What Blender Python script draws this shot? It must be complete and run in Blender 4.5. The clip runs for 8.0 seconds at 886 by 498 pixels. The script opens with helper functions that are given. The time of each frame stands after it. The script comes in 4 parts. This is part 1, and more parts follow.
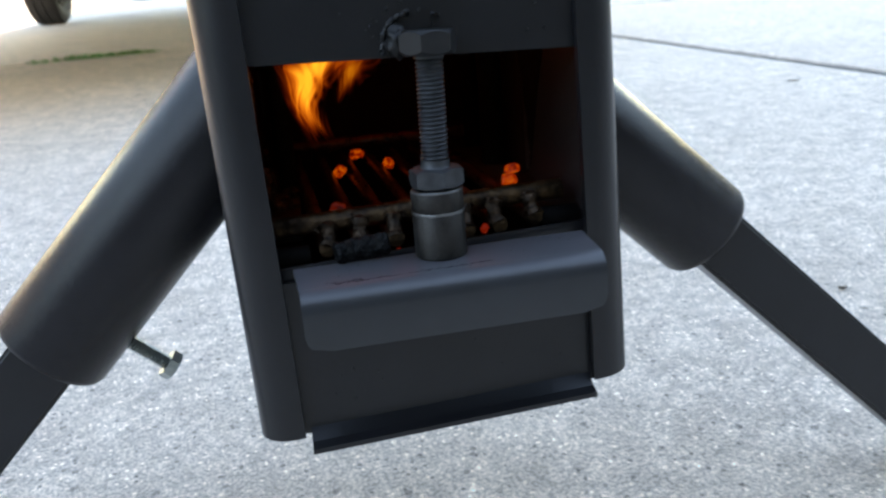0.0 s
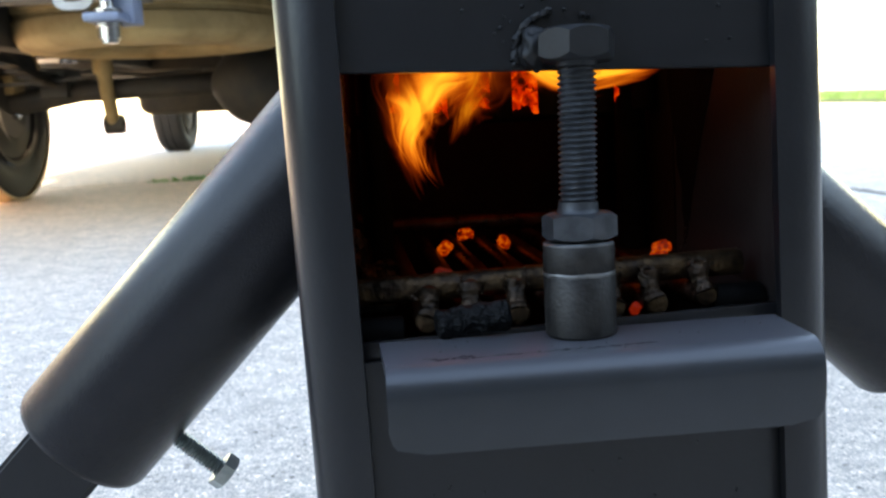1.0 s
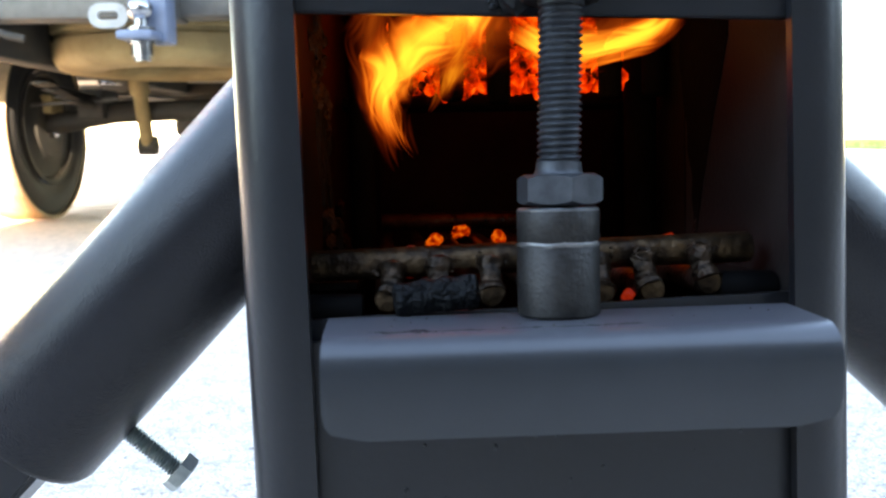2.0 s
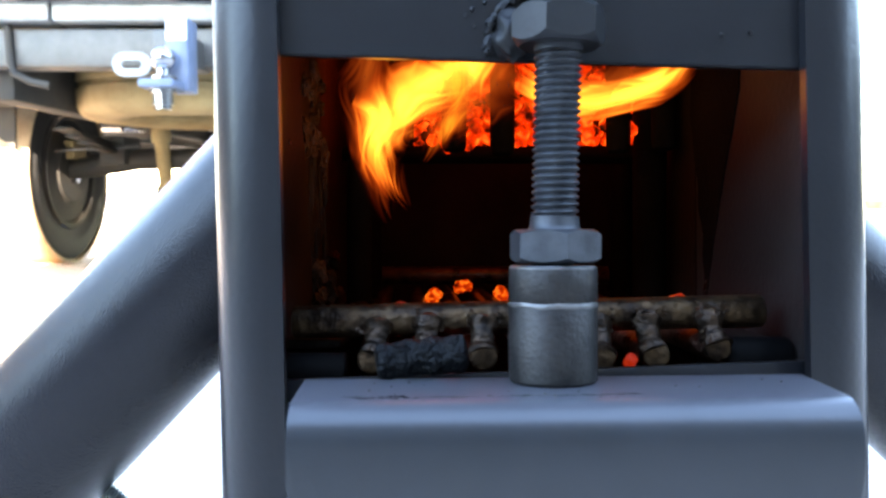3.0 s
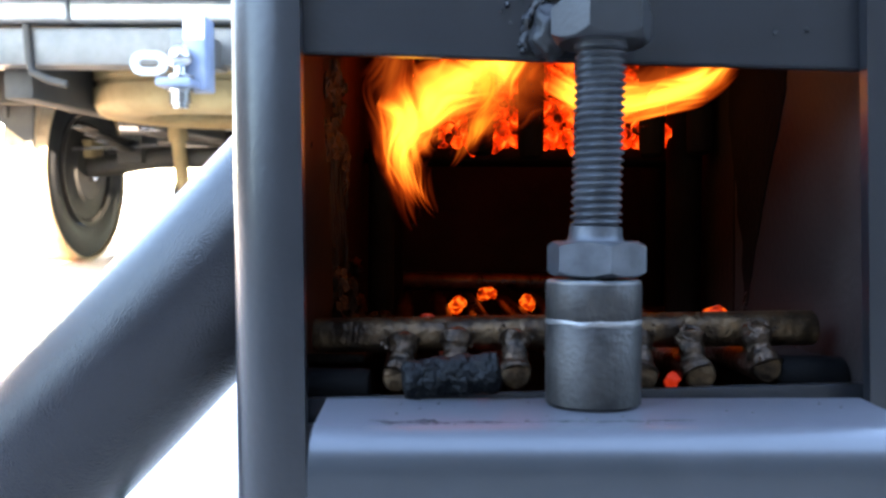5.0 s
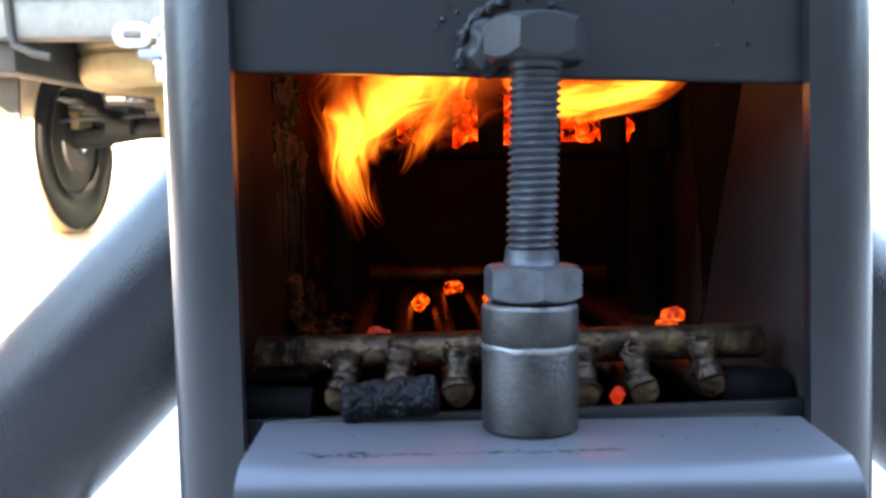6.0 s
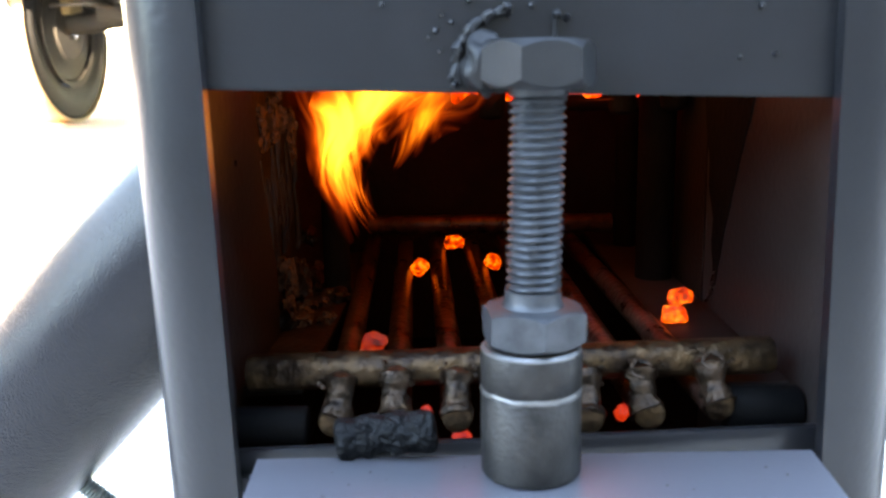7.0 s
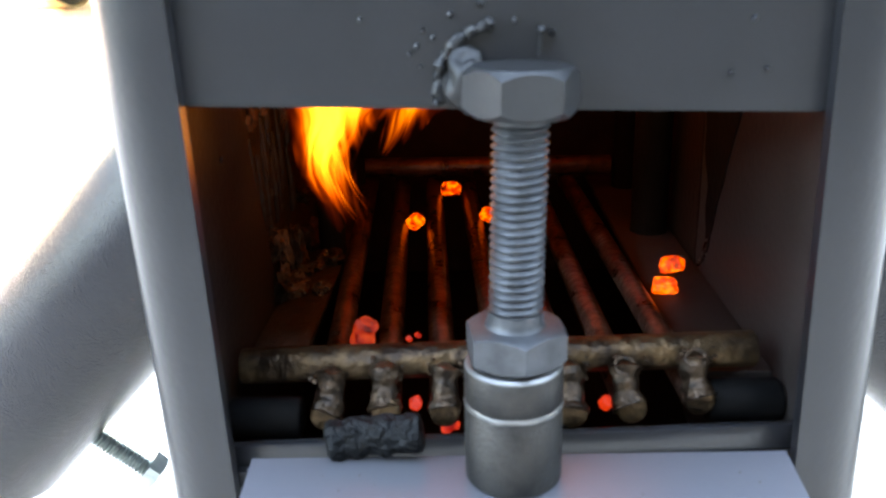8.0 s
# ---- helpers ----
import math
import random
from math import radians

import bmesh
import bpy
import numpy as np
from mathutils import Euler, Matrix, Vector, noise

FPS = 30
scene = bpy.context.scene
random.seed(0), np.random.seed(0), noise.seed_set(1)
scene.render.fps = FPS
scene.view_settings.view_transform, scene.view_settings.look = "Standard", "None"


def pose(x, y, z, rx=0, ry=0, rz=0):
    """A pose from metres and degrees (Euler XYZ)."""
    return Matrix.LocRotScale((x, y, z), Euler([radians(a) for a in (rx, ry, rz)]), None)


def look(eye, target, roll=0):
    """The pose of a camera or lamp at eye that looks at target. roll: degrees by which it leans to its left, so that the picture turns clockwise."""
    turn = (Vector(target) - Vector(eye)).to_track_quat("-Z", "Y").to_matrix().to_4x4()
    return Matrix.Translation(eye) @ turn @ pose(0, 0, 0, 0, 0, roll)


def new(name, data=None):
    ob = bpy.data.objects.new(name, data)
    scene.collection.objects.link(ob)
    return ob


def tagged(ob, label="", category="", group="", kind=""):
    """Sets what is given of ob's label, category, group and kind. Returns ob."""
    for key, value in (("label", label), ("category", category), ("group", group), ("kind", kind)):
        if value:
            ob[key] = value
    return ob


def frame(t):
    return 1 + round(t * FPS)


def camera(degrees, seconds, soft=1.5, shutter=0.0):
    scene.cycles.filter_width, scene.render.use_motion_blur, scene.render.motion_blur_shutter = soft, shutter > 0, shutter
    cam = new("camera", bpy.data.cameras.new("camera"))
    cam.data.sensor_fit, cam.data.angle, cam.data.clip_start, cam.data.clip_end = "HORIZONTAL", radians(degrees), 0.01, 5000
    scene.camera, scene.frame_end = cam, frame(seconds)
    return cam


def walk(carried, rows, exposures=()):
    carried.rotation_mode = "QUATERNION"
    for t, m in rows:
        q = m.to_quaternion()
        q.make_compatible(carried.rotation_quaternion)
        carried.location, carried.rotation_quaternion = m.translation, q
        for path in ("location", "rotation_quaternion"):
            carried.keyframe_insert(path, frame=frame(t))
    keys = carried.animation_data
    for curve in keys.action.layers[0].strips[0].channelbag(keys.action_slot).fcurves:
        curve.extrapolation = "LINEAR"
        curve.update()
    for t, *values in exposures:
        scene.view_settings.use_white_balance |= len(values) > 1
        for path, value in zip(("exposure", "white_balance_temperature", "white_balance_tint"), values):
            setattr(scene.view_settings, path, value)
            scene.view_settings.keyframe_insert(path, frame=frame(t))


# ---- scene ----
# The stove leans back a little on the level drive: LEAN takes the stove's own space into the world.
LEAN = pose(0, 0, 0.081, -3.5, 0, 0)
cam = camera(55.3, 8.0, soft=2.2, shutter=0.3)
cam.data.dof.use_dof = True
cam.data.dof.focus_distance, cam.data.dof.aperture_fstop = 0.29, 27.0
PATH = [
    (0, (-0.04502, -0.30807, 0.21544), (0.2530, 1.5902, -0.3394), -4.75),
    (0.3, (-0.04002, -0.28388, 0.19235), (0.1755, 1.6478, -0.2791), -4.55),
    (0.6, (-0.04650, -0.25272, 0.19000), (0.1127, 1.7049, -0.1874), -4.02),
    (0.9, (-0.04727, -0.23530, 0.17800), (0.0651, 1.7450, -0.0788), -3.07),
    (1.1, (-0.04613, -0.22948, 0.17452), (0.0466, 1.7582, -0.0267), -2.93),
    (1.2, (-0.04563, -0.22431, 0.16966), (0.0349, 1.7654, -0.0159), -2.72),
    (2.3, (-0.02540, -0.20485, 0.15231), (-0.0060, 1.7922, 0.0449), -0.86),
    (2.5, (-0.02703, -0.20314, 0.14963), (-0.0168, 1.7954, 0.0746), -0.65),
    (3, (-0.02163, -0.19249, 0.15583), (-0.0309, 1.8074, 0.1423), -0.03),
    (3.5, (-0.02225, -0.18311, 0.15253), (-0.0439, 1.8168, 0.1616), -0.13),
    (4, (-0.02442, -0.18031, 0.15794), (-0.0640, 1.8193, 0.1630), 0.06),
    (4.2, (-0.02475, -0.17951, 0.15689), (-0.0716, 1.8199, 0.1596), 0.29),
    (5.3, (-0.02544, -0.18122, 0.15849), (-0.0689, 1.8182, 0.1333), 0.36),
    (5.5, (-0.02482, -0.18167, 0.15843), (-0.0673, 1.8176, 0.1239), 0.15),
    (5.8, (-0.01918, -0.17580, 0.16113), (-0.0536, 1.8230, 0.1018), -0.11),
    (6, (-0.01301, -0.17708, 0.17027), (-0.0464, 1.8203, 0.0728), -0.36),
    (6.3, (-0.01481, -0.16842, 0.16909), (-0.0418, 1.8240, -0.0029), -0.67),
    (6.5, (-0.01402, -0.16803, 0.17076), (-0.0411, 1.8204, -0.0426), -0.68),
    (6.8, (-0.01401, -0.16034, 0.18683), (-0.0476, 1.8147, -0.1266), -0.98),
    (7, (-0.01115, -0.16199, 0.20002), (-0.0584, 1.8003, -0.1836), -0.99),
    (7.2, (-0.01210, -0.15816, 0.20642), (-0.0673, 1.7897, -0.2438), -1.13),
    (7.5, (-0.00918, -0.15383, 0.21233), (-0.0761, 1.7640, -0.3510), -1.41),
    (8, (-0.00575, -0.15556, 0.22557), (-0.0792, 1.7328, -0.4292), -1.56),
]
EXPOSURES = [(0, 3.28, 8600, 14), (0.5, 3.20, 8500, 14), (1.0, 3.50, 8400, 14), (2.5, 4.38, 7600, 14), (3.5, 5.02, 6900, 15), (5.5, 5.02, 7100, 15), (6.0, 5.14, 7400, 14), (6.5, 5.12, 7600, 14), (7.0, 5.55, 8200, 14), (7.5, 5.74, 9200, 14), (8.0, 5.72, 9300, 14)]
walk(cam, [(t, LEAN @ look(eye, target, roll)) for t, eye, target, roll in PATH], EXPOSURES)

# ---- world, sun ----
SUN = Vector((0.068, -1.0, 0.315)).normalized()  # towards the sun: low behind the added south wall
world = bpy.data.worlds.new("world")
scene.world = world
world.use_nodes = True
wn = world.node_tree
sky = wn.nodes.new("ShaderNodeTexSky")
sky.sky_type, sky.sun_disc = "NISHITA", False
sky.sun_elevation = math.asin(SUN.z)
sky.sun_rotation = math.atan2(SUN.x, SUN.y)
sky.dust_density, sky.ozone_density = 0.2, 1.5
wn.nodes["Background"].inputs["Strength"].default_value = 0.14
wn.links.new(sky.outputs[0], wn.nodes["Background"].inputs["Color"])
sun = new("sun", bpy.data.lights.new("sun", "SUN"))
sun.data.energy, sun.data.angle, sun.data.color = 4.5, radians(0.53), (1.0, 0.94, 0.86)
sun.matrix_world = look(SUN * 20, (0, 0, 0))


# ---- materials ----
def material(name):
    mat = bpy.data.materials.new(name)
    mat.use_nodes = True
    return mat, mat.node_tree, mat.node_tree.nodes["Principled BSDF"]


def surface(name, base, second, scale=40.0, rough=(0.4, 0.6), metal=0.0, bump=0.1, grain=900.0, grain_depth=0.0004, spread=(0.35, 0.65), coat=0.0, detail=6.0, spec=0.5):
    """Two colours mixed by a noise of scale per metre, rough from low to high by the same noise, and a finer relief."""
    mat, nt, bsdf = material(name)
    coord = nt.nodes.new("ShaderNodeTexCoord")
    n1 = nt.nodes.new("ShaderNodeTexNoise")
    n1.inputs["Scale"].default_value, n1.inputs["Detail"].default_value, n1.inputs["Roughness"].default_value = scale, detail, 0.65
    nt.links.new(coord.outputs["Object"], n1.inputs["Vector"])
    ramp = nt.nodes.new("ShaderNodeValToRGB")
    ramp.color_ramp.elements[0].position, ramp.color_ramp.elements[1].position = spread
    ramp.color_ramp.elements[0].color, ramp.color_ramp.elements[1].color = (*base, 1), (*second, 1)
    nt.links.new(n1.outputs["Fac"], ramp.inputs["Fac"])
    nt.links.new(ramp.outputs["Color"], bsdf.inputs["Base Color"])
    r = nt.nodes.new("ShaderNodeMapRange")
    r.inputs["To Min"].default_value, r.inputs["To Max"].default_value = rough
    nt.links.new(n1.outputs["Fac"], r.inputs["Value"])
    nt.links.new(r.outputs["Result"], bsdf.inputs["Roughness"])
    n2 = nt.nodes.new("ShaderNodeTexNoise")
    n2.inputs["Scale"].default_value, n2.inputs["Detail"].default_value = grain, 3.0
    nt.links.new(coord.outputs["Object"], n2.inputs["Vector"])
    b = nt.nodes.new("ShaderNodeBump")
    b.inputs["Strength"].default_value, b.inputs["Distance"].default_value = bump, grain_depth
    nt.links.new(n2.outputs["Fac"], b.inputs["Height"])
    nt.links.new(b.outputs["Normal"], bsdf.inputs["Normal"])
    bsdf.inputs["Metallic"].default_value = metal
    bsdf.inputs["Coat Weight"].default_value = coat
    bsdf.inputs["Specular IOR Level"].default_value = spec
    return mat


def ember(name, dark, glow, strength, scale, low=0.42, high=0.62):
    """Charred fuel: black crust, with cracks of glowing orange between."""
    mat, nt, bsdf = material(name)
    coord, info = nt.nodes.new("ShaderNodeTexCoord"), nt.nodes.new("ShaderNodeObjectInfo")
    n = nt.nodes.new("ShaderNodeTexNoise")
    n.noise_dimensions = "4D"
    n.inputs["Scale"].default_value, n.inputs["Detail"].default_value = scale, 4.0
    w = nt.nodes.new("ShaderNodeMath")
    w.operation = "MULTIPLY"
    w.inputs[1].default_value = 30.0
    nt.links.new(info.outputs["Random"], w.inputs[0])
    nt.links.new(w.outputs[0], n.inputs["W"])
    nt.links.new(coord.outputs["Object"], n.inputs["Vector"])
    ramp = nt.nodes.new("ShaderNodeValToRGB")
    e = ramp.color_ramp.elements
    e[0].position, e[0].color = low, (0.0, 0.0, 0.0, 1)
    e[1].position, e[1].color = high, (glow[0], glow[1], glow[2], 1)
    mid = e.new((low + high) / 2)
    mid.color = (glow[0] * 0.5, glow[1] * 0.13, glow[2] * 0.1, 1)
    nt.links.new(n.outputs["Fac"], ramp.inputs["Fac"])
    nt.links.new(ramp.outputs["Color"], bsdf.inputs["Emission Color"])
    bsdf.inputs["Emission Strength"].default_value = strength
    bsdf.inputs["Base Color"].default_value = (*dark, 1)
    bsdf.inputs["Roughness"].default_value = 0.9
    b = nt.nodes.new("ShaderNodeBump")
    b.inputs["Distance"].default_value = 0.0006
    nt.links.new(n.outputs["Fac"], b.inputs["Height"])
    nt.links.new(b.outputs["Normal"], bsdf.inputs["Normal"])
    return mat


def flame_material(name, strength, core, edge, density):
    """Burning gas: glows and lets the light through, thin towards the ribbon's borders."""
    mat = bpy.data.materials.new(name)
    mat.use_nodes = True
    nt = mat.node_tree
    nt.nodes.clear()
    out, add = nt.nodes.new("ShaderNodeOutputMaterial"), nt.nodes.new("ShaderNodeMixShader")
    clear, glow = nt.nodes.new("ShaderNodeBsdfTransparent"), nt.nodes.new("ShaderNodeEmission")
    uv, coord = nt.nodes.new("ShaderNodeUVMap"), nt.nodes.new("ShaderNodeTexCoord")
    sep = nt.nodes.new("ShaderNodeSeparateXYZ")
    nt.links.new(uv.outputs["UV"], sep.inputs[0])

    def maths(op, a, b=None):
        m = nt.nodes.new("ShaderNodeMath")
        m.operation = op
        for socket, v in zip(m.inputs, (a, b)):
            if v is None:
                continue
            if isinstance(v, (int, float)):
                socket.default_value = v
            else:
                nt.links.new(v, socket)
        return m.outputs[0]

    noise_node = nt.nodes.new("ShaderNodeTexNoise")
    noise_node.inputs["Scale"].default_value, noise_node.inputs["Detail"].default_value = 1.0, 2.0
    noise_node.inputs["Distortion"].default_value = 0.9
    # streaks drawn out along the ribbon, and a slow swirl that bends them
    swirl = nt.nodes.new("ShaderNodeTexNoise")
    swirl.inputs["Scale"].default_value, swirl.inputs["Detail"].default_value = 38.0, 1.0
    nt.links.new(coord.outputs["Object"], swirl.inputs["Vector"])
    streak = nt.nodes.new("ShaderNodeCombineXYZ")
    nt.links.new(maths("MULTIPLY", sep.outputs["X"], 2.6), streak.inputs[0])
    nt.links.new(maths("ADD", maths("MULTIPLY", sep.outputs["Y"], 4.0), maths("MULTIPLY", swirl.outputs["Fac"], 4.0)), streak.inputs[1])
    info = nt.nodes.new("ShaderNodeObjectInfo")
    nt.links.new(maths("MULTIPLY", info.outputs["Random"], 40.0), streak.inputs[2])
    nt.links.new(streak.outputs[0], noise_node.inputs["Vector"])
    across = maths("SUBTRACT", 1.0, maths("ABSOLUTE", maths("SUBTRACT", maths("MULTIPLY", sep.outputs["Y"], 2.0), 1.0)))
    along = maths("MINIMUM", maths("MULTIPLY", sep.outputs["X"], 5.0), maths("MULTIPLY", maths("SUBTRACT", 1.0, sep.outputs["X"]), 3.0))
    body = maths("MULTIPLY", across, maths("MINIMUM", along, 1.0))
    thick = maths("ADD", body, maths("MULTIPLY", maths("SUBTRACT", noise_node.outputs["Fac"], 0.5), 1.35))
    fac = nt.nodes.new("ShaderNodeMapRange")
    fac.interpolation_type = "SMOOTHSTEP"
    fac.inputs["From Min"].default_value, fac.inputs["From Max"].default_value = 0.10, 1.0
    fac.inputs["To Max"].default_value = density
    nt.links.new(thick, fac.inputs["Value"])
    ramp = nt.nodes.new("ShaderNodeValToRGB")
    e = ramp.color_ramp.elements
    e[0].position, e[0].color = 0.28, (*edge, 1)
    e[1].position, e[1].color = 0.95, (*core, 1)
    nt.links.new(thick, ramp.inputs["Fac"])
    nt.links.new(ramp.outputs["Color"], glow.inputs["Color"])
    power = nt.nodes.new("ShaderNodeMapRange")
    power.inputs["From Min"].default_value, power.inputs["From Max"].default_value = 0.15, 1.0
    power.inputs["To Min"].default_value, power.inputs["To Max"].default_value = strength * 0.16, strength
    nt.links.new(thick, power.inputs["Value"])
    nt.links.new(power.outputs["Result"], glow.inputs["Strength"])
    nt.links.new(fac.outputs["Result"], add.inputs["Fac"])
    nt.links.new(clear.outputs[0], add.inputs[1])
    nt.links.new(glow.outputs[0], add.inputs[2])
    nt.links.new(add.outputs[0], out.inputs["Surface"])
    return mat


def concrete_material():
    """Broom-finished concrete: cloudy stains, sandy grain with light and dark specks."""
    mat, nt, bsdf = material("concrete")
    coord = nt.nodes.new("ShaderNodeTexCoord")

    def noise_of(scale, detail=5.0, rough=0.6):
        n = nt.nodes.new("ShaderNodeTexNoise")
        n.inputs["Scale"].default_value, n.inputs["Detail"].default_value, n.inputs["Roughness"].default_value = scale, detail, rough
        nt.links.new(coord.outputs["Object"], n.inputs["Vector"])
        return n.outputs["Fac"]

    def ramp_of(fac, lo, hi, a, b):
        r = nt.nodes.new("ShaderNodeValToRGB")
        r.color_ramp.elements[0].position, r.color_ramp.elements[1].position = lo, hi
        r.color_ramp.elements[0].color, r.color_ramp.elements[1].color = (*a, 1), (*b, 1)
        nt.links.new(fac, r.inputs["Fac"])
        return r.outputs["Color"]

    def mixed(kind, fac, a, b):
        m = nt.nodes.new("ShaderNodeMix")
        m.data_type, m.blend_type = "RGBA", kind
        m.inputs["Factor"].default_value = fac
        nt.links.new(a, m.inputs["A"])
        nt.links.new(b, m.inputs["B"])
        return m.outputs["Result"]

    clouds = ramp_of(noise_of(3.0, 6.0), 0.3, 0.7, (0.600, 0.512, 0.440), (0.708, 0.605, 0.520))
    patches = ramp_of(noise_of(26.0, 6.0, 0.7), 0.32, 0.68, (0.74, 0.74, 0.745), (1.18, 1.175, 1.17))
    sand = ramp_of(noise_of(110.0, 4.0, 0.7), 0.35, 0.65, (0.74, 0.745, 0.755), (1.20, 1.195, 1.19))
    grain = ramp_of(noise_of(380.0, 3.0, 0.7), 0.38, 0.62, (0.62, 0.62, 0.63), (1.38, 1.375, 1.37))

    def flecks(scale, reach, share, tone):
        """Sparse stones or pits: cells of a Voronoi, only the chosen share of them."""
        v = nt.nodes.new("ShaderNodeTexVoronoi")
        v.inputs["Scale"].default_value = scale
        nt.links.new(coord.outputs["Object"], v.inputs["Vector"])
        sep = nt.nodes.new("ShaderNodeSeparateColor")
        nt.links.new(v.outputs["Color"], sep.inputs[0])
        m1, m2, m3 = (nt.nodes.new("ShaderNodeMath") for _ in range(3))
        m1.operation, m2.operation, m3.operation = "LESS_THAN", "LESS_THAN", "MULTIPLY"
        m1.inputs[1].default_value, m2.inputs[1].default_value = reach, share
        nt.links.new(v.outputs["Distance"], m1.inputs[0])
        nt.links.new(sep.outputs[0], m2.inputs[0])
        nt.links.new(m1.outputs[0], m3.inputs[0])
        nt.links.new(m2.outputs[0], m3.inputs[1])
        return ramp_of(m3.outputs[0], 0.0, 1.0, (1, 1, 1), tone)

    c = mixed("MULTIPLY", 1.0, mixed("MULTIPLY", 1.0, clouds, patches), mixed("MULTIPLY", 1.0, grain, sand))
    c = mixed("MULTIPLY", 1.0, c, flecks(190.0, 0.27, 0.25, (1.7, 1.69, 1.67)))
    c = mixed("MULTIPLY", 1.0, c, flecks(150.0, 0.24, 0.18, (0.40, 0.40, 0.41)))
    c = mixed("MULTIPLY", 1.0, c, flecks(40.0, 0.14, 0.08, (0.62, 0.62, 0.62)))
    c = mixed("MULTIPLY", 1.0, c, flecks(75.0, 0.20, 0.22, (0.58, 0.58, 0.59)))
    c = mixed("MULTIPLY", 1.0, c, flecks(95.0, 0.22, 0.20, (1.5, 1.5, 1.49)))
    # warm bounced light round the parked truck, painted as a tan tint
    away = nt.nodes.new("ShaderNodeVectorMath")
    away.operation = "DISTANCE"
    away.inputs[1].default_value = (-0.75, 3.9, 0.0)
    nt.links.new(coord.outputs["Object"], away.inputs[0])
    reach = nt.nodes.new("ShaderNodeMapRange")
    reach.interpolation_type = "SMOOTHSTEP"
    reach.inputs["From Min"].default_value, reach.inputs["From Max"].default_value = 3.0, 0.9
    nt.links.new(away.outputs["Value"], reach.inputs["Value"])
    c = mixed("MULTIPLY", 1.0, c, ramp_of(reach.outputs["Result"], 0.0, 1.0, (1, 1, 1), (1.16, 0.94, 0.68)))
    nt.links.new(c, bsdf.inputs["Base Color"])
    bsdf.inputs["Roughness"].default_value = 0.88
    b = nt.nodes.new("ShaderNodeBump")
    b.inputs["Strength"].default_value, b.inputs["Distance"].default_value = 0.9, 0.0022
    nt.links.new(noise_of(300.0, 5.0, 0.75), b.inputs["Height"])
    nt.links.new(b.outputs["Normal"], bsdf.inputs["Normal"])
    return mat


def skylight_top(mat, tone, amount):
    """Skylight painted as a paler colour on the upward-facing part of a surface, mottled."""
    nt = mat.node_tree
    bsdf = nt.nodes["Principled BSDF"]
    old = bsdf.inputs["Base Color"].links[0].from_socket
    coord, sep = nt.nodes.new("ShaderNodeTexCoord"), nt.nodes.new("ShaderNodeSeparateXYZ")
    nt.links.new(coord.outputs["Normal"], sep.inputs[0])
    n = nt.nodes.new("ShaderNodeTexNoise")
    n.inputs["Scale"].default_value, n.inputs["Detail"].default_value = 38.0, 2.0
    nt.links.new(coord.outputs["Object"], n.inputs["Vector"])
    mottle = nt.nodes.new("ShaderNodeMath")
    mottle.operation = "MULTIPLY_ADD"
    mottle.inputs[1].default_value, mottle.inputs[2].default_value = 0.3, -0.15
    nt.links.new(n.outputs["Fac"], mottle.inputs[0])
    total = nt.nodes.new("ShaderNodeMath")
    nt.links.new(mottle.outputs[0], total.inputs[0])
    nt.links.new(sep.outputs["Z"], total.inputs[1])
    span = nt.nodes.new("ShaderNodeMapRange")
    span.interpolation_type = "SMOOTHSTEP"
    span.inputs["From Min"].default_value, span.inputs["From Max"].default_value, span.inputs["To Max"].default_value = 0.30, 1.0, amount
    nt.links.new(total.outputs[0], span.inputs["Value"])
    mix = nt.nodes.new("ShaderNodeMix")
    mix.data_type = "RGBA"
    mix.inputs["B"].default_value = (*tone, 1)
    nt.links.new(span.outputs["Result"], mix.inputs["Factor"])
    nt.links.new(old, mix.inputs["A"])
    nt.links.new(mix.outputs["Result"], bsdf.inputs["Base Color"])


PAINT = surface("stove_paint", (0.00957, 0.0098, 0.0116), (0.0129, 0.0132, 0.0156), 30, (0.25, 0.36), 0.0, 0.12, 560, 0.0006, spec=0.42)
HEAD = surface("worn_bolt_paint", (0.0135, 0.0140, 0.0155), (0.0225, 0.0232, 0.0250), 70, (0.28, 0.42), 0.15, 0.2, 900, 0.0004, spec=0.5)
WELDED = surface("painted_weld", (0.0105, 0.0105, 0.0115), (0.0145, 0.0145, 0.0160), 60, (0.42, 0.6), 0.0, 0.4, 800, 0.0005, spec=0.35)
COARSE = surface("coarse_stove_paint", (0.00948, 0.00931, 0.0117), (0.0128, 0.0125, 0.0157), 30, (0.20, 0.29), 0.0, 0.40, 1500, 0.0005, spec=0.33)
# shelf paint; the sky's light on its top is put into the colour
SKYLIT = surface("skylit_shelf_paint", (0.0205, 0.0235, 0.0272), (0.0244, 0.0275, 0.0322), 45, (0.27, 0.31), 0.0, 0.12, 1400, 0.0003, spec=0.55, detail=2.0)
skylight_top(SKYLIT, (0.076, 0.077, 0.088), 0.92)
SCALE = surface("red_scaled_rod", (0.0229, 0.0118, 0.00881), (0.156, 0.0764, 0.0529), 130, (0.18, 0.42), 0.50, 0.6, 450, 0.0010, spread=(0.40, 0.72))
BLEACHED = surface("fire_bleached_plate", (0.00825, 0.00585, 0.0048), (0.0195, 0.0135, 0.0103), 26, (0.4, 0.65), 0.0, 0.3, 500, 0.0006, spec=0.12)
INNER = surface("scorched_plate", (0.0161, 0.0127, 0.0117), (0.0323, 0.0263, 0.0247), 22, (0.5, 0.7), 0.0, 0.3, 500, 0.0006, spec=0.15)
BAKED = surface("baked_brown_plate", (0.00528, 0.00346, 0.00269), (0.0149, 0.00912, 0.00696), 40, (0.6, 0.85), 0.0, 0.5, 400, 0.0008, spec=0.15)
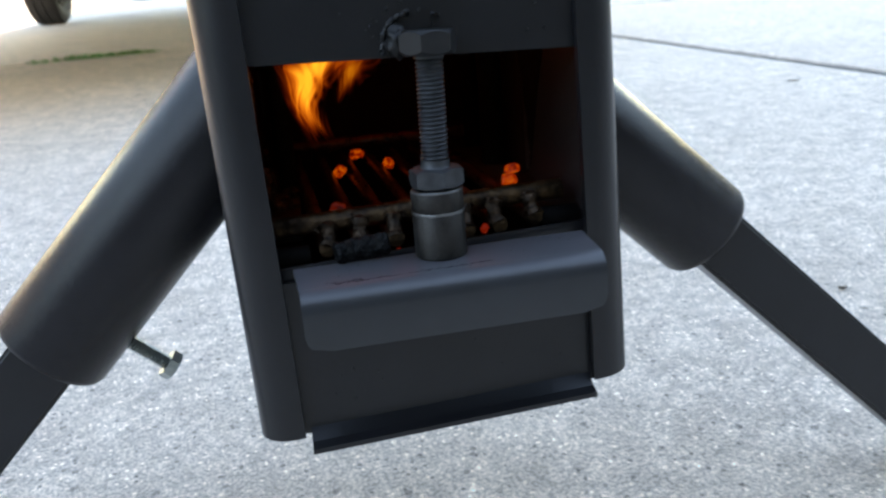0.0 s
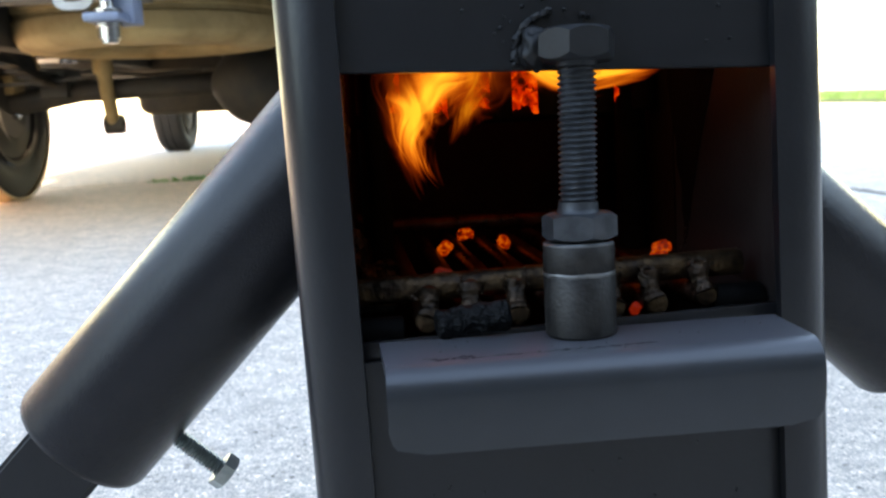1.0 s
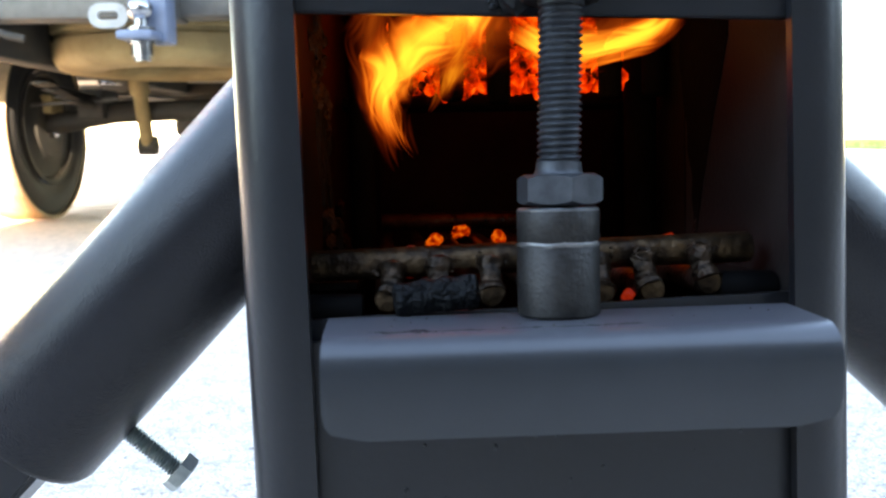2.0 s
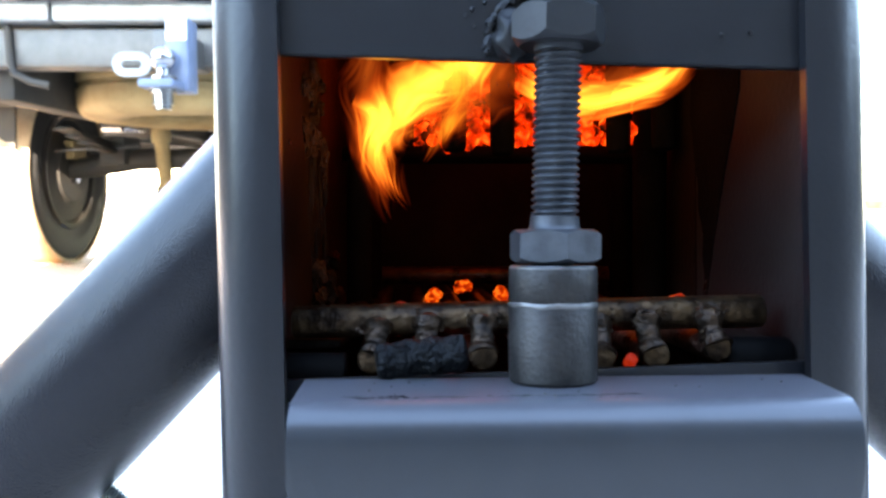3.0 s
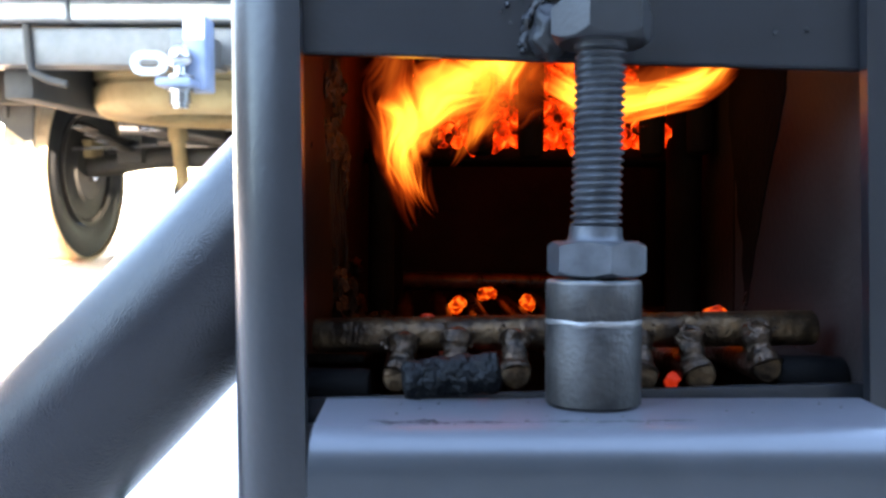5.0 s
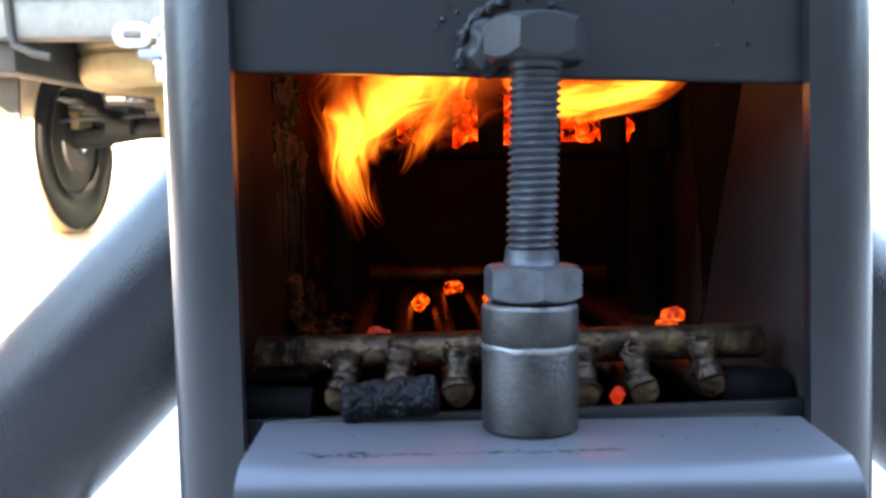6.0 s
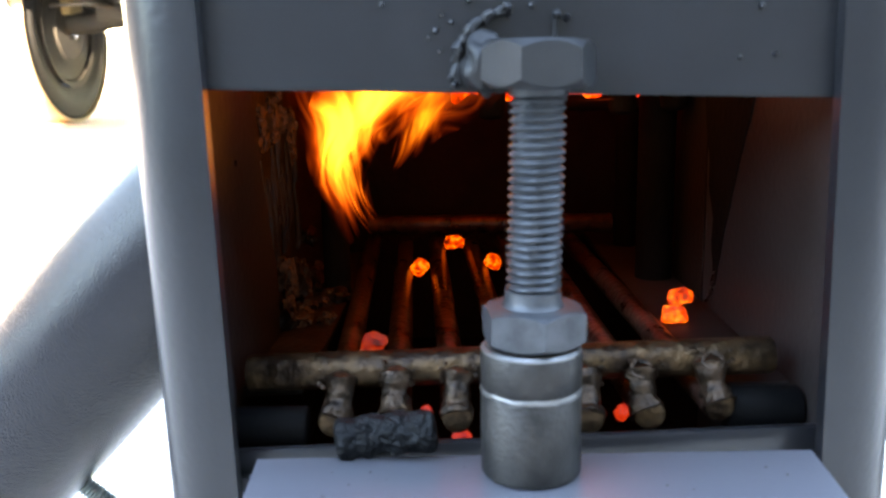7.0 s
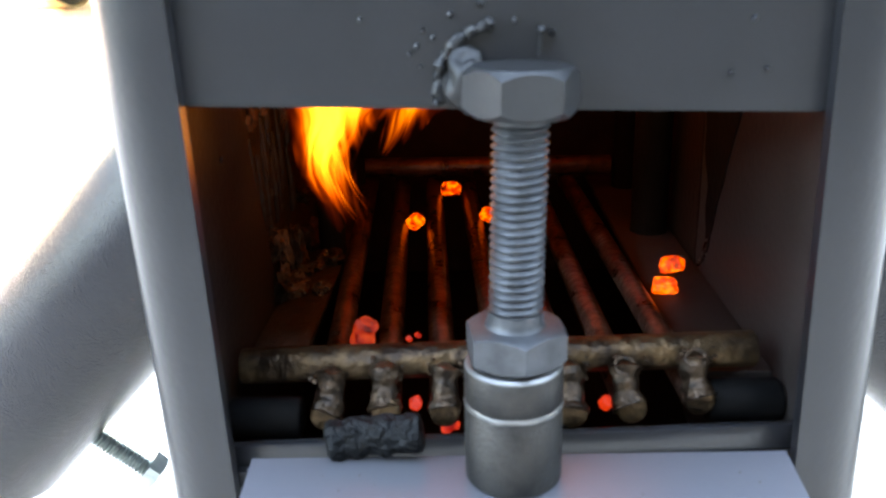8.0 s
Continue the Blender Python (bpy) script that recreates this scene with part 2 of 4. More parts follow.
CRUST = surface("tar_crust", (0.00495, 0.00336, 0.00263), (0.0198, 0.0112, 0.0075), 110, (0.35, 0.75), 0.0, 0.8, 500, 0.0010, spec=0.22)
FLAKE = surface("burnt_flake", (0.0127, 0.00718, 0.00459), (0.108, 0.0575, 0.0347), 240, (0.45, 0.8), 0.0, 0.8, 700, 0.0010, spec=0.2)
SOOT = surface("sooty_steel", (0.0030, 0.0029, 0.0029), (0.0085, 0.0070, 0.0062), 35, (0.8, 0.95), 0.0, 0.5, 400, 0.001, spec=0.04)
TAR = surface("baked_tar", (0.010, 0.008, 0.007), (0.028, 0.020, 0.016), 60, (0.12, 0.38), 0.0, 0.7, 320, 0.0012)
GRATE = surface("burnt_rod", (0.022, 0.0130, 0.0085), (0.150, 0.090, 0.046), 120, (0.24, 0.6), 0.8, 0.8, 420, 0.0010, spread=(0.40, 0.68))
WELD = surface("slaggy_weld", (0.015, 0.0095, 0.0065), (0.085, 0.051, 0.031), 300, (0.18, 0.55), 0.7, 0.8, 620, 0.0010, spread=(0.40, 0.66))
STEEL = surface("galvanised_steel", (0.045, 0.048, 0.053), (0.080, 0.084, 0.091), 160, (0.4, 0.58), 0.7, 0.25, 1400, 0.0003)
RING = surface("turned_steel", (0.15, 0.15, 0.148), (0.23, 0.225, 0.22), 200, (0.35, 0.5), 0.8, 0.3, 1200, 0.0003)
ZINC = surface("zinc_bolt", (0.33, 0.37, 0.36), (0.48, 0.52, 0.50), 160, (0.25, 0.42), 0.9, 0.2, 1400, 0.0003)
COUPLING = surface("mill_steel", (0.0255, 0.024, 0.02325), (0.0585, 0.054, 0.05025), 130, (0.38, 0.62), 0.75, 0.5, 900, 0.0005, spread=(0.3, 0.7))
PELLET = ember("glowing_pellet", (0.03, 0.025, 0.02), (1.0, 0.19, 0.012), 0.050, 420, 0.32, 0.66)
LOW = ember("red_pellet", (0.03, 0.02, 0.02), (1.0, 0.06, 0.015), 0.0135, 330, 0.25, 0.55)
DULL = ember("dull_pellet", (0.035, 0.022, 0.018), (1.0, 0.10, 0.02), 0.011, 420, 0.3, 0.6)
BED = ember("ember_bed", (0.02, 0.018, 0.016), (1.0, 0.13, 0.012), 0.10, 150, 0.40, 0.70)
CHAR = surface("charred_pellet", (0.0030, 0.0032, 0.0036), (0.010, 0.0106, 0.0115), 180, (0.3, 0.7), 0.0, 1.0, 520, 0.0024, spec=0.14)
BLACK = surface("soot_black", (0.0024, 0.0024, 0.00264), (0.006, 0.0054, 0.0051), 60, (0.5, 0.8), 0.0, 0.4, 500, 0.0005, spec=0.05)
ASH = surface("grey_ash", (0.05, 0.046, 0.043), (0.12, 0.11, 0.10), 300, (0.85, 1.0), 0.0, 0.8, 600, 0.001)
FLAME = flame_material("flame", 0.165, (1.0, 0.42, 0.035), (1.0, 0.095, 0.008), 0.80)
WISP = flame_material("thin_flame", 0.064, (1.0, 0.30, 0.018), (1.0, 0.085, 0.008), 0.52)
VEIL = flame_material("flame_veil", 0.025, (1.0, 0.16, 0.016), (1.0, 0.075, 0.012), 0.40)
CONCRETE = concrete_material()
RUBBER = surface("tyre_rubber", (0.007, 0.0065, 0.006), (0.019, 0.016, 0.012), 18, (0.7, 0.9), 0.0, 0.4, 120, 0.002)
DUSTY = surface("dusty_underbody", (0.01224, 0.0102, 0.00748), (0.03944, 0.03196, 0.02108), 9, (0.6, 0.9), 0.0, 0.4, 90, 0.002)
# tan dust, its gold deepened to paint in bounce off the sunlit drive
TANNED = surface("bounce_warmed_dust", (0.2, 0.1296, 0.048), (0.344, 0.24, 0.104), 8, (0.7, 0.9), 0.0, 0.4, 100, 0.002)
# tread dust, paled by sunlight that is painted into the colour
SUNNY_TREAD = surface("sunlit_tread_dust", (0.36, 0.25, 0.13), (0.52, 0.38, 0.22), 10, (0.8, 0.95), 0.0, 0.4, 100, 0.002)
WEED = surface("weed", (0.10, 0.26, 0.04), (0.18, 0.38, 0.08), 12, (0.6, 0.8), 0.0, 0.1, 100, 0.001)
CHROME = surface("chrome", (0.336, 0.336, 0.344), (0.432, 0.432, 0.44), 30, (0.12, 0.28), 1.0, 0.05, 300, 0.0003)
PALE = surface("pale_zinc_paint", (0.21, 0.21, 0.204), (0.3, 0.3, 0.2888), 20, (0.4, 0.55), 0.2, 0.2, 200, 0.0006)
BARE = surface("receiver_steel", (0.0675, 0.063, 0.0555), (0.1125, 0.105, 0.093), 14, (0.4, 0.6), 0.3, 0.3, 200, 0.0008)
BLUE = surface("blue_paint", (0.1, 0.128, 0.188), (0.148, 0.18, 0.244), 20, (0.35, 0.5), 0.0, 0.2, 300, 0.0005)
LABEL = surface("paper_label", (0.75, 0.77, 0.78), (0.82, 0.83, 0.83), 30, (0.5, 0.6), 0.0, 0.05, 300, 0.0002)
BODY = surface("truck_paint", (0.44, 0.448, 0.456), (0.48, 0.488, 0.496), 5, (0.25, 0.35), 0.2, 0.05, 200, 0.0003, coat=0.5)
DARKGLASS = surface("tinted_glass", (0.01, 0.011, 0.012), (0.015, 0.016, 0.017), 5, (0.05, 0.08), 0.0, 0.0, 100, 0.0001)
GRASS = surface("grass", (0.024, 0.066, 0.010), (0.050, 0.100, 0.018), 12, (0.6, 0.8), 0.0, 0.1, 100, 0.001)
SOIL = surface("lawn_soil", (0.030, 0.055, 0.014), (0.055, 0.080, 0.024), 6, (0.9, 1.0), 0.0, 0.5, 60, 0.01)
STUCCO = surface("stucco", (0.060, 0.056, 0.052), (0.085, 0.080, 0.074), 4, (0.85, 0.95), 0.0, 0.5, 160, 0.003)
JOINT = surface("joint_filler", (0.020, 0.0195, 0.019), (0.05, 0.049, 0.047), 40, (0.9, 1.0), 0.0, 0.6, 200, 0.002)
BARK = surface("bark", (0.09, 0.07, 0.05), (0.17, 0.13, 0.10), 12, (0.85, 1.0), 0.0, 0.7, 30, 0.01)

# ---- helpers ----
BASE = {}


def thing(name, at, label, category, group="", kind="", m=LEAN):
    """A top-level Empty at a place of its space m; its parts are built in the coordinates of that space."""
    ob = new(name)
    ob.empty_display_size = 0.02
    ob.matrix_world = m @ Matrix.Translation(at)
    BASE[ob.name] = Vector(at)
    return tagged(ob, label, category, group, kind)


def mesh_of(name, bm, mat, smooth=True):
    bmesh.ops.recalc_face_normals(bm, faces=bm.faces)
    data = bpy.data.meshes.new(name)
    bm.to_mesh(data)
    bm.free()
    data.materials.append(mat)
    if smooth:
        data.shade_smooth()
        data.set_sharp_from_angle(angle=radians(38))
    return data


def part(name, bm, mat, parent, label="", smooth=True):
    ob = new(name, mesh_of(name, bm, mat, smooth) if isinstance(bm, bmesh.types.BMesh) else bm)
    ob.parent = parent
    if parent.name in BASE:
        ob.matrix_parent_inverse = Matrix.Translation(-BASE[parent.name])
    return tagged(ob, label)


def single(name, bm, mat, label, category, at=(0, 0, 0), m=LEAN, group="", kind="", smooth=True):
    """A thing that is one mesh, built round its own origin and set at a place of the space m."""
    ob = new(name, mesh_of(name, bm, mat, smooth) if isinstance(bm, bmesh.types.BMesh) else bm)
    ob.matrix_world = m @ (at if isinstance(at, Matrix) else Matrix.Translation(at))
    return tagged(ob, label, category, group, kind)


def box(bm, x0, x1, y0, y1, z0, z1, bevel=0.0, segments=2):
    b = bmesh.new()
    bmesh.ops.create_cube(b, size=1.0)
    for v in b.verts:
        v.co = Vector(((x0 + x1) / 2 + v.co.x * (x1 - x0), (y0 + y1) / 2 + v.co.y * (y1 - y0), (z0 + z1) / 2 + v.co.z * (z1 - z0)))
    if bevel:
        bmesh.ops.bevel(b, geom=list(b.edges), offset=bevel, segments=segments, profile=0.5, affect="EDGES")
    join(bm, b)
    return bm


def join(bm, other, m=None):
    other.verts.index_update()
    fresh = [bm.verts.new(m @ v.co if m else v.co) for v in other.verts]
    for f in other.faces:
        bm.faces.new([fresh[v.index] for v in f.verts])
    other.free()
    return bm


def sweep(bm, points, radii, seg=16, flat=1.0, up=None, caps=True):
    """A round (or flattened) bar along points with a radius at each."""
    pts = [Vector(p) for p in points]
    radii = list(radii) if hasattr(radii, "__len__") else [radii] * len(pts)
    rings = []
    side = None
    for i, p in enumerate(pts):
        d = (pts[min(i + 1, len(pts) - 1)] - pts[max(i - 1, 0)]).normalized()
        if side is None:
            ref = Vector(up) if up else (Vector((0, 0, 1)) if abs(d.z) < 0.9 else Vector((0, 1, 0)))
            side = d.cross(ref).normalized()
        else:
            side = (side - d * side.dot(d)).normalized()
        other = d.cross(side)
        rings.append([bm.verts.new(p + radii[i] * (math.cos(a) * side + flat * math.sin(a) * other)) for a in [2 * math.pi * k / seg for k in range(seg)]])
    for r0, r1 in zip(rings, rings[1:]):
        for k in range(seg):
            bm.faces.new((r0[k], r0[(k + 1) % seg], r1[(k + 1) % seg], r1[k]))
    if caps:
        bm.faces.new(rings[0][::-1])
        bm.faces.new(rings[-1])
    return bm


def rod(bm, a, b, r, seg=16, soft=0.0):
    """A straight bar from a to b; soft rounds its ends."""
    a, b = Vector(a), Vector(b)
    if not soft:
        return sweep(bm, [a, b], r, seg)
    d = (b - a).normalized()
    steps = [(0, 0.35), (0.12, 0.7), (0.4, 0.92), (1.0, 1.0)]
    pts = [a + d * soft * s for s, _ in steps] + [b - d * soft * s for s, _ in steps[::-1]]
    return sweep(bm, pts, [r * k for _, k in steps] + [r * k for _, k in steps[::-1]], seg)


def lathe(bm, profile, seg=48, m=None, closed=False):
    """Turn (radius, height) pairs about z."""
    m = m or Matrix()
    rings = []
    for r, z in profile:
        rings.append([bm.verts.new(m @ Vector((r * math.cos(2 * math.pi * k / seg), r * math.sin(2 * math.pi * k / seg), z))) for k in range(seg)])
    pairs = list(zip(rings, rings[1:])) + ([(rings[-1], rings[0])] if closed else [])
    for r0, r1 in pairs:
        for k in range(seg):
            bm.faces.new((r0[k], r0[(k + 1) % seg], r1[(k + 1) % seg], r1[k]))
    if not closed:
        bm.faces.new(rings[0][::-1])
        bm.faces.new(rings[-1])
    return bm


def prism(bm, outline, depth, m=None):
    """A flat outline (x, y) with thickness along z."""
    m = m or Matrix()
    lo = [bm.verts.new(m @ Vector((x, y, 0))) for x, y in outline]
    hi = [bm.verts.new(m @ Vector((x, y, depth))) for x, y in outline]
    n = len(outline)
    bm.faces.new(lo[::-1])
    bm.faces.new(hi)
    for k in range(n):
        bm.faces.new((lo[k], lo[(k + 1) % n], hi[(k + 1) % n], hi[k]))
    return bm


def hexagon(bm, flats, height, m, chamfer_top=True, chamfer_bottom=True, turn=0.0, per=8, steep=0.6):
    """A hexagon head or nut with its round chamfer."""
    outline = []
    for k in range(6):
        a0, a1 = turn + k * math.pi / 3, turn + (k + 1) * math.pi / 3
        p0 = Vector((math.cos(a0), math.sin(a0))) * flats / math.sqrt(3)
        p1 = Vector((math.cos(a1), math.sin(a1))) * flats / math.sqrt(3)
        outline += [p0.lerp(p1, i / per) for i in range(per)]
    inner = flats / 2 * 0.95
    rings = []

    def ring(scale_round, z_of):
        rings.append([bm.verts.new(m @ Vector((*(p.normalized() * inner if scale_round else p), z_of(p)))) for p in outline])

    ring(True, lambda p: 0)
    ring(False, lambda p: (p.length - inner) * steep if chamfer_bottom else 0)
    ring(False, lambda p: height - ((p.length - inner) * steep if chamfer_top else 0))
    ring(True, lambda p: height)
    n = len(outline)
    for r0, r1 in zip(rings, rings[1:]):
        for k in range(n):
            bm.faces.new((r0[k], r0[(k + 1) % n], r1[(k + 1) % n], r1[k]))
    bm.faces.new(rings[0][::-1])
    bm.faces.new(rings[-1])
    return bm


def screw(bm, r, length, pitch, m, seg=28, depth=None):
    """A threaded shank from z = 0 to length."""
    depth = depth or pitch * 0.55
    per = 6
    rows = int(length / pitch * per)
    rings = []
    for i in range(rows + 1):
        z = length * i / rows
        ring = []
        for k in range(seg):
            s = (z / pitch - k / seg) % 1.0
            w = abs(2 * s - 1)
            rr = r - depth * min(1.0, max(0.0, (w - 0.15) / 0.75))
            a = 2 * math.pi * k / seg
            ring.append(bm.verts.new(m @ Vector((rr * math.cos(a), rr * math.sin(a), z))))
        rings.append(ring)
    for r0, r1 in zip(rings, rings[1:]):
        for k in range(seg):
            bm.faces.new((r0[k], r0[(k + 1) % seg], r1[(k + 1) % seg], r1[k]))
    bm.faces.new(rings[0][::-1])
    bm.faces.new(rings[-1])
    return bm


def lump(bm, at, size, seed, rough=0.25, detail=2, freq=1.6):
    """An uneven blob: a weld, a crumb, a clinker."""
    b = bmesh.new()
    bmesh.ops.create_icosphere(b, subdivisions=detail, radius=1.0)
    for v in b.verts:
        k = 1 + rough * noise.noise(v.co * freq + Vector((seed * 7.3, seed * 3.1, seed)))
        v.co = Vector((v.co.x * size[0], v.co.y * size[1], v.co.z * size[2])) * k
    return join(bm, b, Matrix.Translation(at))


def aim(origin, direction):
    """A pose at origin whose z axis points along direction."""
    return Matrix.Translation(origin) @ Vector(direction).to_track_quat("Z", "Y").to_matrix().to_4x4()


B = bmesh.new


# ---- the drive, the lawn, unseen walls that block light ----
def ground_sheet():
    """The concrete drive, with tooled joints pressed into it, out to the horizon."""
    def lines(joints):
        out = [-300.0, -60.0, -12.0, -5.0, 5.0, 12.0, 60.0, 300.0]
        for j in joints:
            out += [j - 0.024, j - 0.0185, j, j + 0.0185, j + 0.024]
        return sorted(out)

    jx, jy = [-2.25, 1.375, 4.6], [-2.9, 3.41, 7.2]
    xs, ys = lines(jx), lines(jy)

    def depth(v, joints):
        d = min(abs(v - j) for j in joints)
        return -0.011 if d < 0.001 else (-0.009 if d < 0.019 else 0.0)

    bm = B()
    grid = [[bm.verts.new((x, y, min(depth(x, jx), depth(y, jy)))) for x in xs] for y in ys]
    for a, b in zip(grid, grid[1:]):
        for k in range(len(xs) - 1):
            bm.faces.new((a[k], a[k + 1], b[k + 1], b[k]))
    ob = new("ground", mesh_of("ground", bm, CONCRETE, False))
    ob.matrix_world = pose(0, 0, 0, 0, 0, 8.5)
    for k, (a, b) in enumerate(((-4, 12),) * 3 + ((-10, 10),) * 3):
        fill = B()
        if k < 3:
            box(fill, jx[k] - 0.0182, jx[k] + 0.0182, a, b, -0.02, -0.0045)
        else:
            box(fill, a, b, jy[k - 3] - 0.0182, jy[k - 3] + 0.0182, -0.02, -0.0050)
        part('joint_filler', fill, JOINT, ob, 'dark gritty joint filler', False)
    return tagged(ob, "pale grey sandy concrete drive with tooled joints", "driveway", kind="structure")


ground_sheet()


def tuft(bm, x, y, n, spread, height, rng):
    for _ in range(n):
        px, py = x + rng.gauss(0, spread[0]), y + rng.gauss(0, spread[1])
        h, a, w = height * rng.uniform(0.5, 1.2), rng.uniform(0, 6.28), rng.uniform(0.0025, 0.005)
        lean = rng.uniform(0.1, 0.8) * h
        d, s = Vector((math.cos(a), math.sin(a), 0)), Vector((-math.sin(a), math.cos(a), 0)) * w
        p = Vector((px, py, -0.005))
        q, t = p + d * lean * 0.4 + Vector((0, 0, h * 0.65)), p + d * lean + Vector((0, 0, h))
        v = [bm.verts.new(c) for c in (p - s, p + s, q + s * 0.8, q - s * 0.8, t)]
        bm.faces.new((v[0], v[1], v[2], v[3]))
        bm.faces.new((v[3], v[2], v[4]))


rng = random.Random(4)
bm = B()
for k in range(9):
    tuft(bm, -1.02 + 0.05 * k, 3.285 + 0.0075 * k, 40 if k > 2 else 12, (0.03, 0.014), 0.022, rng)
single("grass_tuft", bm, WEED, "low green weeds growing out of the joint of the drive", "weeds", (0, 0, 0), Matrix(), kind="stuff", smooth=False)
bm = B()
box(bm, 5.60, 12.5, 1.0, 44.0, -0.05, 0.035, 0.02)
ob = single("lawn", bm, SOIL, "green lawn beside the drive", "lawn", (0, 0, 0), Matrix(), kind="structure")
bm = B()
for _ in range(2600):
    tuft(bm, rng.uniform(5.65, 7.9), rng.uniform(6.0, 15.0), 4, (0.04, 0.04), 0.085, rng)
single("lawn_grass", bm, GRASS, "short green blades of grass on the lawn", "grass", (0, 0, 0.03), Matrix(), kind="stuff", smooth=False)

def twig(at, turn, size):
    """A dry scrap of leaf stalk, curled, lying flat."""
    pts = [((k / 8 - 0.5) * size, 0.12 * size * math.sin(k * 0.7), 0.0022 + 0.0012 * abs(k - 4) / 4) for k in range(9)]
    m = Matrix.Translation(at) @ Matrix.Rotation(radians(turn), 4, "Z")
    single("dry_twig", sweep(B(), pts, [0.0010 + 0.0018 * math.sin(math.pi * (k + 0.5) / 9) for k in range(9)], 7, 0.5), BARK, "dry brown scrap of leaf stalk on the concrete", "twig", m, Matrix(), "dry scraps on the drive")


twig((0.985, 1.337, 0.0), 4, 0.032)
twig((0.417, 0.338, 0.0), -3, 0.007)
# added out of view: casts the shade round the stove
bm = B()
box(bm, -0.92, 16.0, -1.5, -1.3, -0.02, 2.14)
single("wall_south", bm, STUCCO, "plain dark unseen wall, added to shade the drive", "wall", (0, 0, 0), Matrix(), kind="structure", smooth=False)
# lower added wall, out of view: sets where the shade ends at the left
bm = B()
box(bm, -14.0, -0.92, -1.5, -1.3, -0.02, 0.80)
single("wall_garden", bm, STUCCO, "plain low unseen wall, added to let sun past at the left", "wall", (0, 0, 0), Matrix(), kind="structure", smooth=False)
# two added side walls, out of view: keep low sky off the pipe legs
bm = B()
box(bm, -9.2, -9.0, -1.3, 9.5, -0.02, 3.0)
single("wall_west", bm, STUCCO, "plain unseen wall, added to block low sky at the side", "wall", (0, 0, 0), Matrix(), kind="structure", smooth=False)
bm = B()
box(bm, 13.0, 13.2, -1.3, 12.0, -0.02, 3.6)
single("wall_east", bm, STUCCO, "plain unseen wall, added to block low sky at the side", "wall", (0, 0, 0), Matrix(), kind="structure", smooth=False)
# added slab above the south wall, unseen: cuts off sun and sky
bm = B()
box(bm, -0.92, 16.1, -7.0, -1.25, 2.14, 2.22, 0.01)
single("eave", bm, STUCCO, "plain unseen slab on the wall, added to block sun and sky", "eave", (0, 0, 0), Matrix(), kind="structure", smooth=False)

# ---- the stove: shell ----
stove = thing("rocket_stove", (0, 0.12, 0.05), "dark grey painted steel pellet stove with splayed pipe legs, burning", "stove")
HALF, DEPTH, WALL, ROUND = 0.0780, 0.248, 0.0035, 0.0140
FOOT = lambda x: 0.0580 + 0.050 * x
SHEAR = lambda z: 0.019 * (0.19 - z)  # the body leans a little to one side


def corner(cx, cy, r, a0, a1, n=7):
    return [(cx + r * math.cos(radians(a0 + (a1 - a0) * k / n)), cy + r * math.sin(radians(a0 + (a1 - a0) * k / n))) for k in range(n + 1)]


def shell():
    o, i = ROUND, ROUND - WALL
    outer = [(-0.060, 0.0)] + corner(-HALF + o, o, o, 270, 180) + corner(-HALF + o, DEPTH - o, o, 180, 90)
    outer += corner(HALF - o, DEPTH - o, o, 90, 0) + corner(HALF - o, o, o, 0, -90) + [(0.060, 0.0)]
    w = HALF - WALL
    inner = [(0.060, WALL)] + corner(w - i, WALL + i, i, -90, 0) + corner(w - i, DEPTH - WALL - i, i, 0, 90)
    inner += corner(-w + i, DEPTH - WALL - i, i, 90, 180) + corner(-w + i, WALL + i, i, 180, 270) + [(-0.060, WALL)]
    bm = prism(B(), outer + inner, 1.0)
    for v in bm.verts:
        v.co.z = FOOT(v.co.x) if v.co.z < 0.5 else 0.46
        v.co.x += SHEAR(v.co.z)
    return bm


part("shell", shell(), PAINT, stove, "dark grey painted square steel tube with rounded corners")
part("front_bridge", box(B(), -0.0610, 0.0570, 0.0002, 0.0035, 0.275, 0.46), PAINT, stove)
part("lid", box(B(), -0.084, 0.074, -0.002, 0.25, 0.4602, 0.465, 0.001), PAINT, stove)


def top_plate():
    bm = prism(B(), [(-0.0735, 0.2000), (0.0735, 0.1958), (0.0735, 0.30), (-0.0735, 0.30)], 0.003, Matrix(((1, 0, 0, 0), (0, 0, 1, 0.0040), (0, 1, 0, 0), (0, 0, 0, 1))))
    bmesh.ops.bevel(bm, geom=list(bm.edges), offset=0.0004, segments=2, affect="EDGES")
    return bm


plate = part("top_plate", top_plate(), PAINT, stove, "dark grey painted plate with weld spatter")
for x, z, r in ((-0.0095, 0.2155, 0.00055), (-0.004, 0.2172, 0.0006), (0.009, 0.2118, 0.0006), (0.0455, 0.2135, 0.0005), (0.0485, 0.2045, 0.00045), (-0.0055, 0.2235, 0.0005),
                (-0.0128, 0.2115, 0.0004), (-0.0152, 0.2062, 0.0004), (0.0022, 0.2142, 0.0005), (0.029, 0.2205, 0.0004), (-0.034, 0.2225, 0.0004), (-0.013, 0.2012, 0.0005), (-0.0158, 0.2100, 0.0005), (-0.0172, 0.2085, 0.0004), (-0.0146, 0.2128, 0.0004), (-0.0020, 0.2250, 0.0007), (0.0030, 0.2262, 0.0006), (0.0420, 0.2040, 0.0004), (-0.0260, 0.2150, 0.0004)):
    part("weld_spatter", lump(B(), (x, 0.0037, z), (r * 1.4, r * 1.5, r * 1.4), x * 900, 0.3, 1), PAINT, plate)

